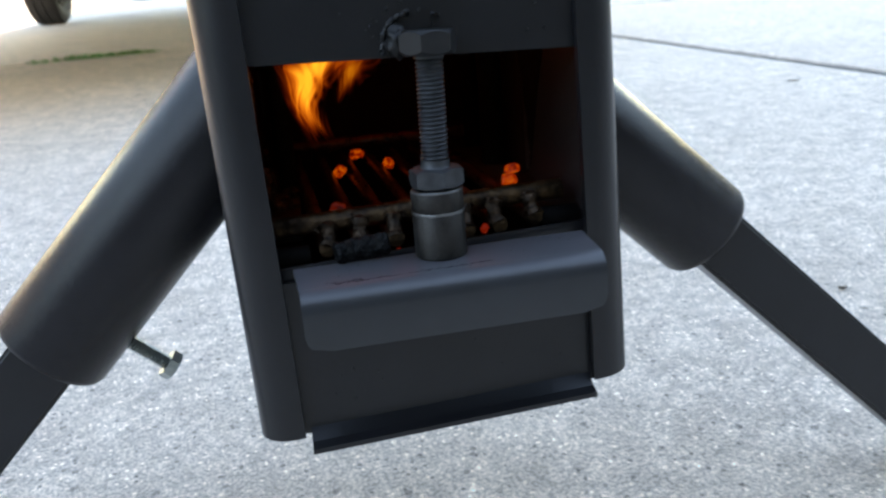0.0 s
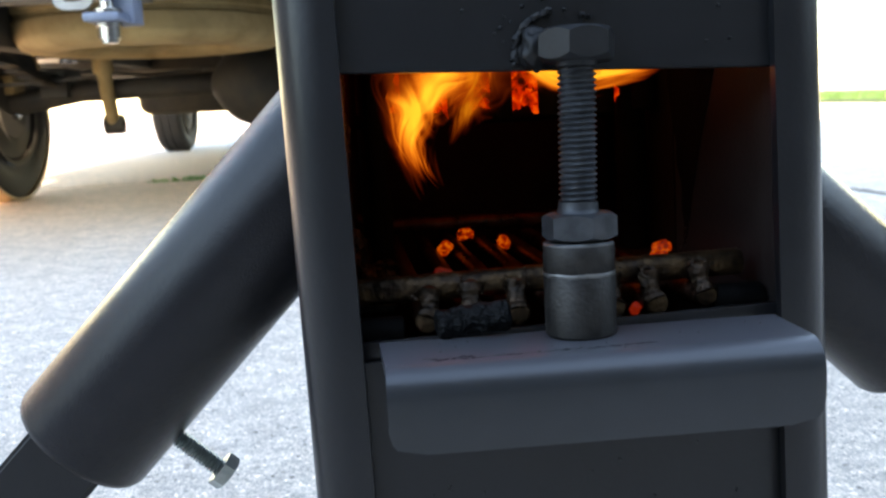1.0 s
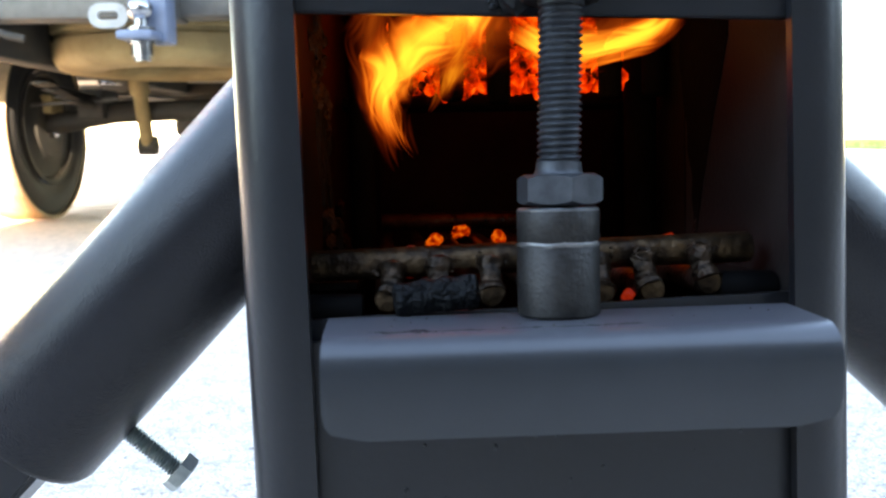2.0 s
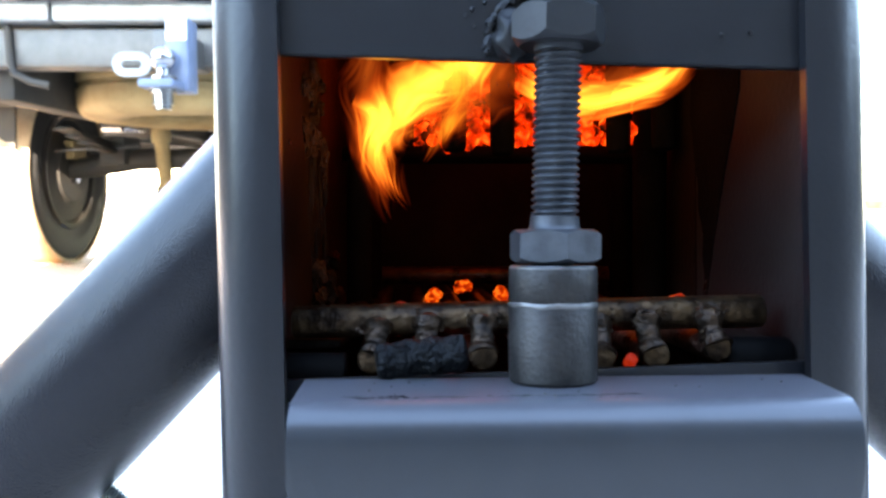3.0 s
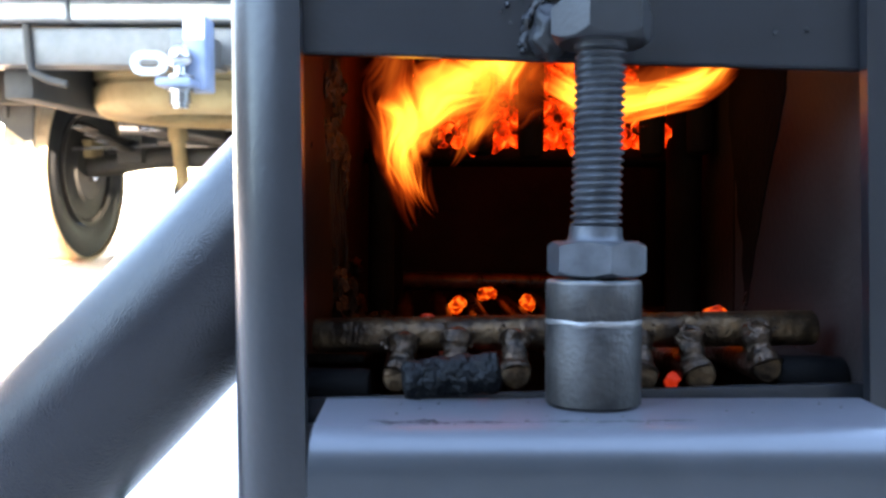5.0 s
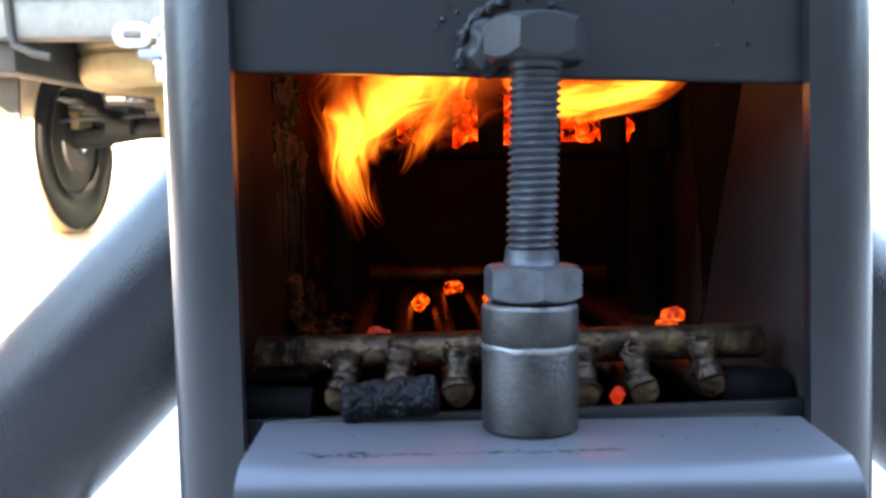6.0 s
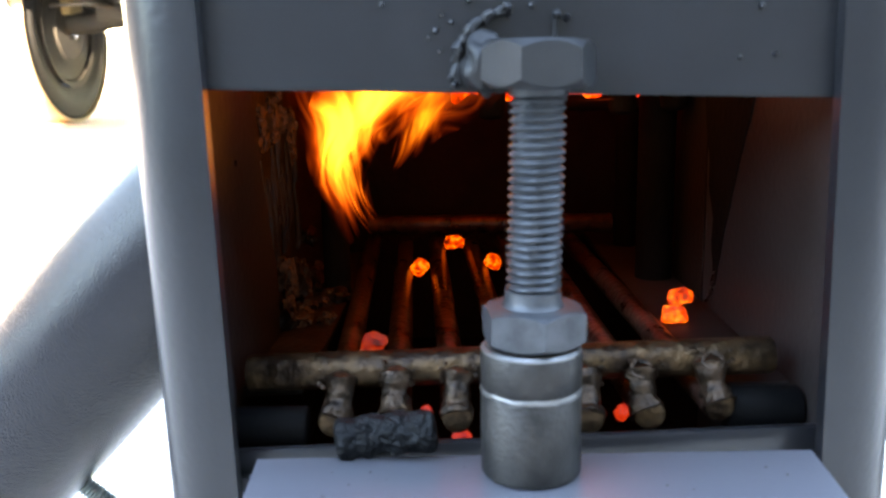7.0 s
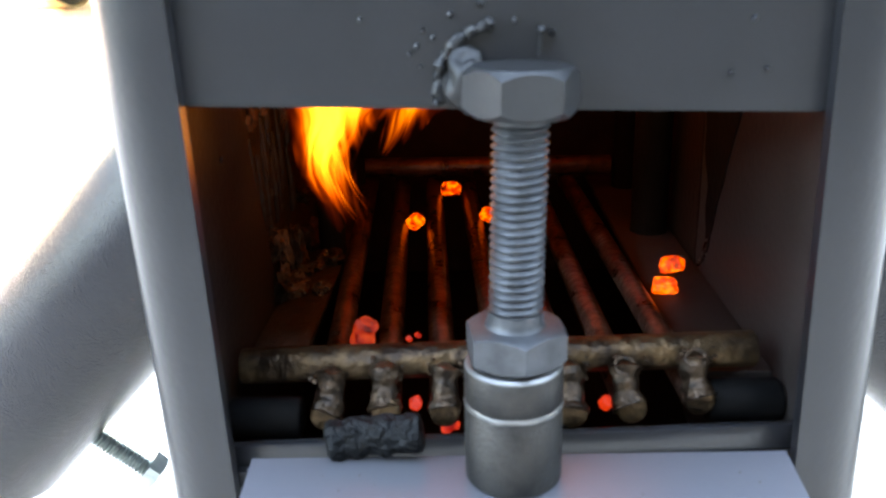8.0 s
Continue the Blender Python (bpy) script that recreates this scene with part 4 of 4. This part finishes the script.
for at, turn in (((-0.0200, 0.0200, 0.1265), (70, 0, 4)), ((0.0245, 0.0200, 0.1262), (50, 10, 4)), ((-0.0120, 0.0200, 0.1205), (60, 40, 60))):
    glowing(at, turn, "red-hot crumb of pellet wedged between the grate bars").data = RED_MESH
for at in ((-0.0230, 0.0440, 0.1318), (-0.0208, 0.0462, 0.1318)):
    glowing(at, (80, 0, 30), "tiny red-hot crumb of pellet on the grate", 0.4).data = RED_MESH

bm = B()
pts, rad = [], []
for k in range(41):
    s = k / 40
    pts.append((-0.0378 + 0.0208 * s, 0.0002 + 0.0006 * math.sin(5 * s), 0.1285 + 0.0026 * s))
    rad.append(0.0043 * min(1.0, 0.74 + 9 * s, 0.74 + 9 * (1 - s)) * (1 + 0.05 * math.sin(s * 23)))
sweep(bm, pts, rad, 40)
for v in bm.verts:
    rise = 0.0006 * noise.noise(v.co * 380) - 0.0005 * abs(noise.noise(v.co * 900 + Vector((3, 1, 2)))) + 0.0002 * noise.noise(v.co * 2200)
    v.co += (v.co - Vector((v.co.x, 0.0004, 0.1285 + 0.125 * (v.co.x + 0.0378)))).normalized() * rise
single("charred_pellet", bm, CHAR, "cracked black charred pellet lying behind the shelf", "pellet", (0, 0, 0))

rng = random.Random(23)
for k in range(14):
    r = rng.uniform(0.0012, 0.0034)
    x, y = rng.uniform(-0.062, -0.0505), rng.uniform(0.076, 0.108)
    m = Matrix.Translation((x, y, 0.131 + r * 0.5))
    single("clinker", lump(B(), (0, 0, 0), (r, r * 1.2, r * 0.8), k + 200, 0.7, 3, 2.2), rng.choice((CRUST, FLAKE)), "burnt clinker lump on the ledge beside the grate", "clinker", m, group="clinkers beside the grate")


# ---- flames ----
def flame(name, points, widths, mat, thick=0.002):
    """A curling ribbon of fire along points, thin at its borders."""
    pts = [Vector(p) for p in points]
    fine, wide = [], []
    n = 30
    for i in range(n + 1):
        s = i / n * (len(pts) - 1)
        k = min(int(s), len(pts) - 2)
        f = s - k
        p0, p1, p2, p3 = pts[max(k - 1, 0)], pts[k], pts[k + 1], pts[min(k + 2, len(pts) - 1)]
        fine.append(0.5 * ((2 * p1) + (p2 - p0) * f + (2 * p0 - 5 * p1 + 4 * p2 - p3) * f * f + (3 * p1 - p0 - 3 * p2 + p3) * f ** 3))
        wide.append(widths[k] * (1 - f) + widths[k + 1] * f)
    bm = B()
    uv = bm.loops.layers.uv.new("UVMap")
    cols = 14
    grid = []
    for i, (p, w) in enumerate(zip(fine, wide)):
        d = (fine[min(i + 1, n)] - fine[max(i - 1, 0)]).normalized()
        side = d.cross(Vector((0, 1, 0))).normalized()
        front, rear = [], []
        for c in range(cols + 1):
            v = c / cols
            bulge = math.sin(math.pi * v)
            wave = 0.004 * noise.noise(Vector((i * 0.12, v * 2.0, len(name) + points[0][0] * 50)))
            q = p + side * (v - 0.5) * w + Vector((0, 1, 0)) * (wave + 0.006 * bulge)
            front.append(bm.verts.new(q - Vector((0, thick * bulge + 0.0001, 0))))
            rear.append(bm.verts.new(q + Vector((0, thick * bulge + 0.0001, 0))))
        grid.append((front, rear))
    for i in range(n):
        for side_index in (0, 1):
            a, b = grid[i][side_index], grid[i + 1][side_index]
            for c in range(cols):
                f = bm.faces.new((a[c], a[c + 1], b[c + 1], b[c]))
                for loop, (u, v) in zip(f.loops, ((i, c), (i, c + 1), (i + 1, c + 1), (i + 1, c))):
                    loop[uv].uv = (u / n, v / cols)
    data = bpy.data.meshes.new(name)
    bm.to_mesh(data)
    bm.free()
    data.materials.append(mat)
    data.shade_smooth()
    return part(name, data, mat, fire)


fire = thing("flame", (-0.03, 0.05, 0.19), "yellow-orange flame curling out from under the top plate", "flame", "flames in the fire box")
flame("flame_tongue", [(0.002, 0.092, 0.232), (-0.014, 0.076, 0.214), (-0.029, 0.060, 0.203), (-0.0385, 0.048, 0.191), (-0.0400, 0.041, 0.178), (-0.0325, 0.038, 0.1655)], [0.020, 0.026, 0.028, 0.022, 0.014, 0.003], FLAME, 0.008)
flame("flame_tongue", [(-0.020, 0.066, 0.212), (-0.018, 0.058, 0.200), (-0.0215, 0.052, 0.190), (-0.0280, 0.047, 0.179)], [0.012, 0.015, 0.012, 0.003], WISP)
flame("flame_veil", [(0.002, 0.090, 0.224), (-0.008, 0.078, 0.206), (-0.019, 0.064, 0.196), (-0.032, 0.050, 0.183)], [0.020, 0.026, 0.022, 0.006], VEIL)
flame("flame_veil", [(-0.042, 0.064, 0.220), (-0.046, 0.054, 0.202), (-0.044, 0.046, 0.184), (-0.037, 0.042, 0.162)], [0.014, 0.018, 0.016, 0.005], VEIL)
fire = thing("flame", (0.035, 0.07, 0.20), "thin orange flame streaming behind the jack bolt", "flame", "flames in the fire box")
flame("flame_tongue", [(0.002, 0.108, 0.217), (0.016, 0.096, 0.2060), (0.033, 0.082, 0.2035), (0.049, 0.070, 0.2085), (0.060, 0.062, 0.217)], [0.016, 0.020, 0.017, 0.012, 0.002], FLAME, 0.005)
flame("flame_veil", [(0.010, 0.096, 0.214), (0.026, 0.084, 0.2065), (0.044, 0.072, 0.209), (0.060, 0.062, 0.219)], [0.018, 0.022, 0.017, 0.005], VEIL)

# ---- the truck behind ----
CX = -0.602
truck = thing("pickup_truck", (CX, 4.4, 0), "parked silver pickup truck seen from behind and below, with tow hitch", "truck", m=Matrix())


def tyre_mesh(r, w, rim):
    """A tyre about x, with shoulder, sidewall rings and tread grooves."""
    h = w / 2
    prof = [(rim, -h * 0.78), (rim + 0.008, -h * 0.86), (rim + 0.02, -h * 0.84), (rim + 0.035, -h * 0.95), (rim + (r - rim) * 0.5, -h), (rim + (r - rim) * 0.55, -h * 0.985),
            (rim + (r - rim) * 0.8, -h * 0.95), (r - 0.012, -h * 0.86), (r - 0.003, -h * 0.76)]
    for g in (-0.5, -0.17, 0.17, 0.5):
        prof += [(r, (g - 0.06) * 2 * h * 0.76), (r - 0.009, (g - 0.045) * 2 * h * 0.76), (r - 0.009, (g + 0.045) * 2 * h * 0.76), (r, (g + 0.06) * 2 * h * 0.76)] if abs(g) < 0.4 else [(r, g * 2 * h * 0.70)]
    prof += [(r - 0.003, h * 0.76), (r - 0.012, h * 0.86), (rim + (r - rim) * 0.8, h * 0.95), (rim + (r - rim) * 0.5, h), (rim + 0.035, h * 0.95), (rim + 0.02, h * 0.84), (rim + 0.008, h * 0.86), (rim, h * 0.78)]
    return lathe(B(), prof, 64, Matrix.Rotation(radians(90), 4, "Y"), closed=True)


def tread_mesh(r, w, blocks=64):
    """Dusty tread blocks round the tyre, in four staggered rows."""
    bm = B()
    for row, (a, b) in enumerate(((-0.49, -0.26), (-0.25, -0.005), (0.005, 0.25), (0.26, 0.49))):
        for k in range(blocks):
            t0 = 2 * math.pi * (k + 0.5 * (row % 2)) / blocks
            t1 = t0 + 2 * math.pi / blocks * 0.97
            v = []
            for t in (t0, t1):
                for x in (a * w, b * w):
                    for rr in (r - 0.006, r + 0.003):
                        v.append(bm.verts.new((x, rr * math.cos(t), rr * math.sin(t))))
            for f in ((0, 1, 3, 2), (4, 6, 7, 5), (0, 4, 5, 1), (2, 3, 7, 6), (1, 5, 7, 3), (0, 2, 6, 4)):
                bm.faces.new([v[i] for i in f])
    return bm


R_TYRE = 0.312
TYRE = mesh_of("tyre", tyre_mesh(R_TYRE, 0.15, 0.195), RUBBER)
TREAD = mesh_of("tread", tread_mesh(R_TYRE, 0.15), SUNNY_TREAD, False)
RIM = mesh_of("rim", lathe(B(), [(0.196, -0.075), (0.187, -0.07), (0.179, -0.02), (0.14, 0.02), (0.06, 0.035), (0.05, 0.06), (0.0, 0.06), (0.0, 0.045), (0.05, 0.03), (0.13, 0.005), (0.170, -0.03), (0.180, -0.07)], 48, Matrix.Rotation(radians(90), 4, "Y"), closed=True), DUSTY)


def wheel(x, y, inner, wide):
    t = part("wheel_tyre", TYRE, RUBBER, truck, "dusty black tyre")
    t.matrix_basis = Matrix.Translation((x, y, R_TYRE + 0.004)) @ Matrix.Diagonal((wide, 1.0, 1.0, 1.0))
    # only rear tyres get the sun-paled tread; the front ones stay dark as in shade
    if y < 5:
        part("tread", TREAD, SUNNY_TREAD, t, "tan dusty tread blocks, sunlight put into their colour")
    r = part("rim", RIM, BARE, t, "dull steel rim")
    r.matrix_basis = pose(0, 0, 0, 0, 0, 0 if inner < 0 else 180)
    d = part("brake_drum", lathe(B(), [(0.0, -0.06), (0.145, -0.06), (0.155, -0.05), (0.155, 0.03), (0.150, 0.04), (0.06, 0.045), (0.05, 0.07), (0.0, 0.07)], 40, Matrix.Rotation(radians(90), 4, "Y")), DUSTY, t)
    d.matrix_basis = pose(inner * 0.002, 0, 0, 0, 0, 0 if inner > 0 else 180)
    p = part("backing_plate", lathe(B(), [(0.0, -0.004), (0.13, -0.004), (0.15, 0.004), (0.15, 0.010), (0.10, 0.014), (0.09, 0.022), (0.0, 0.022)], 36, Matrix.Rotation(radians(90), 4, "Y")), DUSTY, t, "dusty brake backing plate")
    p.matrix_basis = pose(inner * 0.050, 0, 0, 0, 0, 0 if inner > 0 else 180) @ Matrix.Scale(1.13, 4)
    part("brake_cylinder", box(B(), inner * 0.085 - 0.02, inner * 0.085 + 0.02, -0.05, 0.05, 0.045, 0.11, 0.008), TANNED, t)
    part("brake_cable", sweep(B(), [(inner * 0.02, -0.10, 0.07), (inner * 0.14, -0.12, 0.075), (inner * 0.25, -0.10, 0.08), (inner * 0.33, -0.05, 0.09)], 0.006, 8), BARE, t, "pale brake cable")
    part("axle_nut", hexagon(B(), 0.034, 0.02, aim((inner * 0.074, 0, -0.02), (inner, 0, 0))), CHROME, t)


for x, y, i in ((CX - 0.812, 2.80, 1), (CX + 0.812, 2.80, -1), (CX - 1.00, 6.07, 1), (CX + 0.90, 6.07, -1)):
    wheel(x, y, i, 1.35 if y > 5 else 1.0)


def truck_body():
    """Side outline with wheel arches, extruded across, roof narrowed."""
    def arch(cy, r=0.45, n=12):
        return [(cy - r * math.cos(math.pi * k / n), 0.42 + r * math.sin(math.pi * k / n)) for k in range(n + 1)]
    out = [(1.80, 0.68), (2.50, 0.68)] + [q for q in arch(2.80) if q[1] > 0.68] + [(3.42, 0.50)] + [(3.5, 0.47), (5.5, 0.47)] + arch(6.07) + [(6.65, 0.48), (6.95, 0.55), (7.0, 0.95), (6.85, 1.08), (5.85, 1.16), (5.25, 1.78), (5.0, 1.84), (3.75, 1.84), (3.55, 1.20), (1.80, 1.20)]
    bm = B()
    rows = []
    for x in (CX - 0.98, CX - 0.96, CX + 0.96, CX + 0.98):
        e = abs(abs(x - CX) - 0.98) < 1e-6
        row = []
        for y, z in out:
            k = 0.0 if z < 1.21 else (z - 1.2) * 0.22
            xx = CX + (x - CX) * (1 - k)
            row.append(bm.verts.new((xx, y + (0.015 if e and y < 1.9 else 0), z - (0.02 if e and z > 1.1 else 0))))
        rows.append(row)
    n = len(out)
    for a, b in zip(rows, rows[1:]):
        for k in range(n):
            bm.faces.new((a[k], a[(k + 1) % n], b[(k + 1) % n], b[k]))
    for f in (rows[0][::-1], rows[-1]):
        bm.faces.new(f)
    return bm


body = part("truck_body", truck_body(), BODY, truck, "silver painted truck body", False)
for s in (-1, 1):
    part("side_window", prism(B(), [(3.82, 1.25), (5.55, 1.25), (5.18, 1.70), (3.88, 1.70)], 0.01, Matrix(((0, 0, 1, CX + s * 0.925 - 0.005), (1, 0, 0, 0), (0, 1, 0, 0), (0, 0, 0, 1)))), DARKGLASS, body, "tinted side window", False)
    part("tail_lamp", box(B(), CX + s * 0.90 - 0.07, CX + s * 0.90 + 0.07, 1.77, 1.81, 0.85, 1.15, 0.01), surface("red_lens", (0.35, 0.02, 0.015), (0.4, 0.03, 0.02), 10, (0.1, 0.2), 0, 0, 100, 0.0001) if s < 0 else bpy.data.materials["red_lens"], body, "red tail lamp")
part("rear_window", box(B(), CX - 0.62, CX + 0.62, 3.60, 3.64, 1.32, 1.70, 0.01), DARKGLASS, body, "tinted rear window")
# underside: rails, axle, springs, tank, exhaust
part("bed_floor", box(B(), CX - 0.94, CX + 0.94, 1.84, 2.53, 0.665, 0.676), DUSTY, truck, "dusty underside of the bed")
ring = [(2.80 - 0.445 * math.cos(math.pi * k / 16), 0.42 + 0.445 * math.sin(math.pi * k / 16)) for k in range(1, 16)]
ring += [(2.80 - 0.43 * math.cos(math.pi * k / 16), 0.42 + 0.43 * math.sin(math.pi * k / 16)) for k in range(15, 0, -1)]
part("wheel_arch_liner", prism(B(), ring, 1.88, Matrix(((0, 0, 1, CX - 0.94), (1, 0, 0, 0), (0, 1, 0, 0), (0, 0, 0, 1)))), DUSTY, truck, "dark dusty wheel arch liner")
part("underbody", box(B(), CX - 0.90, CX + 0.90, 3.42, 6.9, 0.45, 0.60, 0.01), DUSTY, truck, "dusty dark underbody")
for s in (-1, 1):
    part("quarter_skin", prism(B(), [(1.82, 0.61), (2.42, 0.52), (2.50, 0.58), (2.56, 0.69), (1.82, 0.69)], 0.03, Matrix(((0, 0, 1, CX + s * 0.964 - 0.015), (1, 0, 0, 0), (0, 1, 0, 0), (0, 0, 0, 1)))), DUSTY, body, "dusty lower edge of the rear quarter", False)
    part("frame_rail", box(B(), CX + s * 0.46 - 0.035, CX + s * 0.46 + 0.035, 1.80, 6.8, 0.46, 0.60, 0.008), DUSTY, truck)
    spring = B()
    for leaf, reach in enumerate((4.6, 3.8, 3.0, 2.2)):
        pts = [(CX + s * 0.57, 2.81 + 0.10 * (k - 7) * reach / 7, 0.46 - 0.045 * math.cos(0.5 * math.pi * (k - 7) * reach / 49) - 0.011 * leaf) for k in range(15)]
        sweep(spring, pts, 0.03, 4, 0.16)
    part("leaf_spring", spring, DUSTY, truck, "dusty stacked leaf spring", False)
    part("spring_clamp", box(B(), CX + s * 0.57 - 0.045, CX + s * 0.57 + 0.045, 2.73, 2.89, 0.34, 0.44, 0.008), DUSTY, truck)
    part("shock_absorber", sweep(B(), [(CX + s * 0.385, 2.66, 0.57), (CX + s * 0.395, 2.72, 0.42), (CX + s * 0.395, 2.721, 0.42), (CX + s * 0.405, 2.80, 0.25)], [0.032, 0.032, 0.024, 0.024], 20), TANNED, truck, "dusty shock absorber, tan with warm bounce in the colour")
    part("shock_eye", lathe(B(), [(0.012, -0.03), (0.034, -0.03), (0.034, 0.03), (0.012, 0.03)], 20, aim((CX + s * 0.405, 2.81, 0.245), (1, 0, 0)), closed=True), DUSTY, truck)
part("rear_axle", sweep(B(), [(CX - 0.80, 2.80, 0.318), (CX - 0.66, 2.80, 0.335), (CX - 0.5, 2.80, 0.36), (CX, 2.80, 0.37), (CX + 0.5, 2.80, 0.36), (CX + 0.66, 2.80, 0.335), (CX + 0.80, 2.80, 0.318)], 0.036, 20), DUSTY, truck)
part("differential", lump(B(), (CX + 0.10, 2.78, 0.36), (0.15, 0.17, 0.14), 3, 0.06, 3), DUSTY, truck)
part("fuel_tank", box(B(), -1.20, -0.30, 3.75, 4.75, 0.27, 0.56, 0.05, 4), DUSTY, truck, "dark dusty fuel tank")
part("muffler", sweep(B(), [(CX + 0.25, 3.2, 0.44), (CX + 0.25, 3.22, 0.44), (CX + 0.25, 3.68, 0.44), (CX + 0.25, 3.70, 0.44)], [0.05, 0.10, 0.10, 0.05], 24, 0.7), BARE, truck)
part("brake_line", sweep(B(), [(CX - 0.72, 2.90, 0.40), (CX - 0.5, 2.88, 0.43), (CX - 0.3, 2.9, 0.41), (CX - 0.1, 2.88, 0.42)], 0.006, 8), BARE, truck)
for x, z in ((-1.13, 0.475), (-0.94, 0.365)):
    part("clip", box(B(), x - 0.03, x + 0.03, 2.78, 2.80, z - 0.018, z + 0.018, 0.006), CHROME, truck)
for s in (-1, 1):
    out = [(s * 0.985, 0.69), (s * 0.985, 0.555), (s * 0.90, 0.490), (s * 0.82, 0.428), (s * 0.755, 0.378), (s * 0.745, 0.69)]
    guard = part("splash_guard", prism(B(), [(CX + x, z) for x, z in out], 0.012, Matrix(((1, 0, 0, 0), (0, 0, 1, 2.440), (0, 1, 0, 0), (0, 0, 0, 1)))), DUSTY, truck, "dusty splash guard behind the wheel arch", False)
    for k in range(4):
        x = CX + s * (0.97 - 0.045 * k)
        part("rib", box(B(), x - 0.007, x + 0.007, 2.431, 2.440, 0.575 - 0.034 * k, 0.68, 0.002), DUSTY, guard)
# spare wheel slung flat under the bed
spare = part("spare_tyre", mesh_of("spare", tyre_mesh(0.372, 0.24, 0.20), TANNED), TANNED, truck, "spare tyre coated with tan dust, warm bounce put into the colour, slung under the bed")
spare.matrix_basis = Matrix.Translation((CX - 0.11, 2.32, 0.567)) @ Matrix.Rotation(radians(90), 4, "Y")
part("rim", RIM, BARE, spare)
# bumper and receiver hitch
bm = B()
prof = [(1.86, 0.70), (1.70, 0.665), (1.655, 0.69), (1.645, 0.75), (1.655, 0.82), (1.70, 0.85), (1.86, 0.85), (1.86, 0.84), (1.71, 0.835), (1.67, 0.81), (1.66, 0.75), (1.67, 0.70), (1.71, 0.68), (1.86, 0.71)]
rows = []
for k in range(19):
    u = -1 + 2 * k / 18
    x = CX + 0.99 * u
    back = 0.10 * max(0.0, abs(u) - 0.8) / 0.2
    rows.append([bm.verts.new((x, y + back, z)) for y, z in prof])
for a, b in zip(rows, rows[1:]):
    for k in range(len(prof)):
        bm.faces.new((a[k], a[(k + 1) % len(prof)], b[(k + 1) % len(prof)], b[k]))
bm.faces.new(rows[0][::-1])
bm.faces.new(rows[-1])
part("bumper", bm, CHROME, truck, "chrome step bumper")
part("valance_end", box(B(), CX - 0.985, CX - 0.302, 1.715, 1.80, 0.625, 0.72, 0.01), PALE, truck, "pale grey end of the valance")
part("valance", box(B(), CX - 0.30, CX + 0.98, 1.72, 1.80, 0.625, 0.70, 0.01), PALE, truck, "pale grey valance below the bumper")
part("hitch_bar", box(B(), CX - 0.62, CX + 0.62, 1.745, 1.83, 0.530, 0.615, 0.006), BARE, truck, "grey steel hitch cross bar")
part("hitch_bracket", sweep(B(), [(CX - 0.405, 1.74, 0.62), (CX - 0.40, 1.738, 0.54), (CX - 0.395, 1.74, 0.515), (CX - 0.36, 1.745, 0.497), (CX - 0.32, 1.75, 0.488)], 0.009, 10), DUSTY, truck)
part("receiver", box(B(), CX - 0.032, CX + 0.032, 1.60, 1.80, 0.520, 0.585, 0.004), BARE, truck, "square receiver tube")


def chain_plate():
    """A plate with a long slot for the safety chain."""
    def oval(w, h, n=10):
        out = []
        for s, a0 in ((1, -90), (-1, 90)):
            out += [(s * (w - h) + h * math.cos(radians(a0 + 180 * k / n)), h * math.sin(radians(a0 + 180 * k / n))) for k in range(n + 1)]
        return out
    a, b = oval(0.042, 0.026), oval(0.022, 0.009)
    bm = B()
    rings = [[bm.verts.new((x, y, z)) for x, z in o] for o, y in ((a, 0), (b, 0), (b, 0.01), (a, 0.01))]
    n = len(a)
    for r0, r1 in zip(rings, rings[1:] + rings[:1]):
        for k in range(n):
            bm.faces.new((r0[k], r0[(k + 1) % n], r1[(k + 1) % n], r1[k]))
    bmesh.ops.translate(bm, verts=bm.verts, vec=(CX - 0.098, 1.655, 0.522))
    return bm


part("chain_plate", chain_plate(), PALE, truck, "steel safety-chain plate with a slot")
shank = part("ball_mount", box(B(), CX + 0.004, CX + 0.050, 1.57, 1.64, 0.455, 0.605, 0.004), BLUE, truck, "blue-grey drop ball mount")
part("sticker", box(B(), CX + 0.006, CX + 0.048, 1.5685, 1.5698, 0.558, 0.6035), LABEL, shank, "white paper sticker")
part("mount_tongue", box(B(), CX - 0.030, CX + 0.040, 1.50, 1.60, 0.455, 0.472, 0.004), BLUE, shank)
b = (CX + 0.006, 1.545)
part("hitch_ball", lathe(B(), [(0.0, 0.415), (0.017, 0.415), (0.017, 0.423), (0.021, 0.424), (0.021, 0.447), (0.026, 0.448), (0.026, 0.4545), (0.028, 0.472), (0.028, 0.480), (0.014, 0.484), (0.0135, 0.496)]
            + [(0.0254 * math.cos(radians(a)), 0.5175 + 0.0254 * math.sin(radians(a))) for a in range(-56, 90, 8)] + [(0.0, 0.5429)], 40, Matrix.Translation((*b, 0.0))), CHROME, truck, "chrome tow ball with its nut")
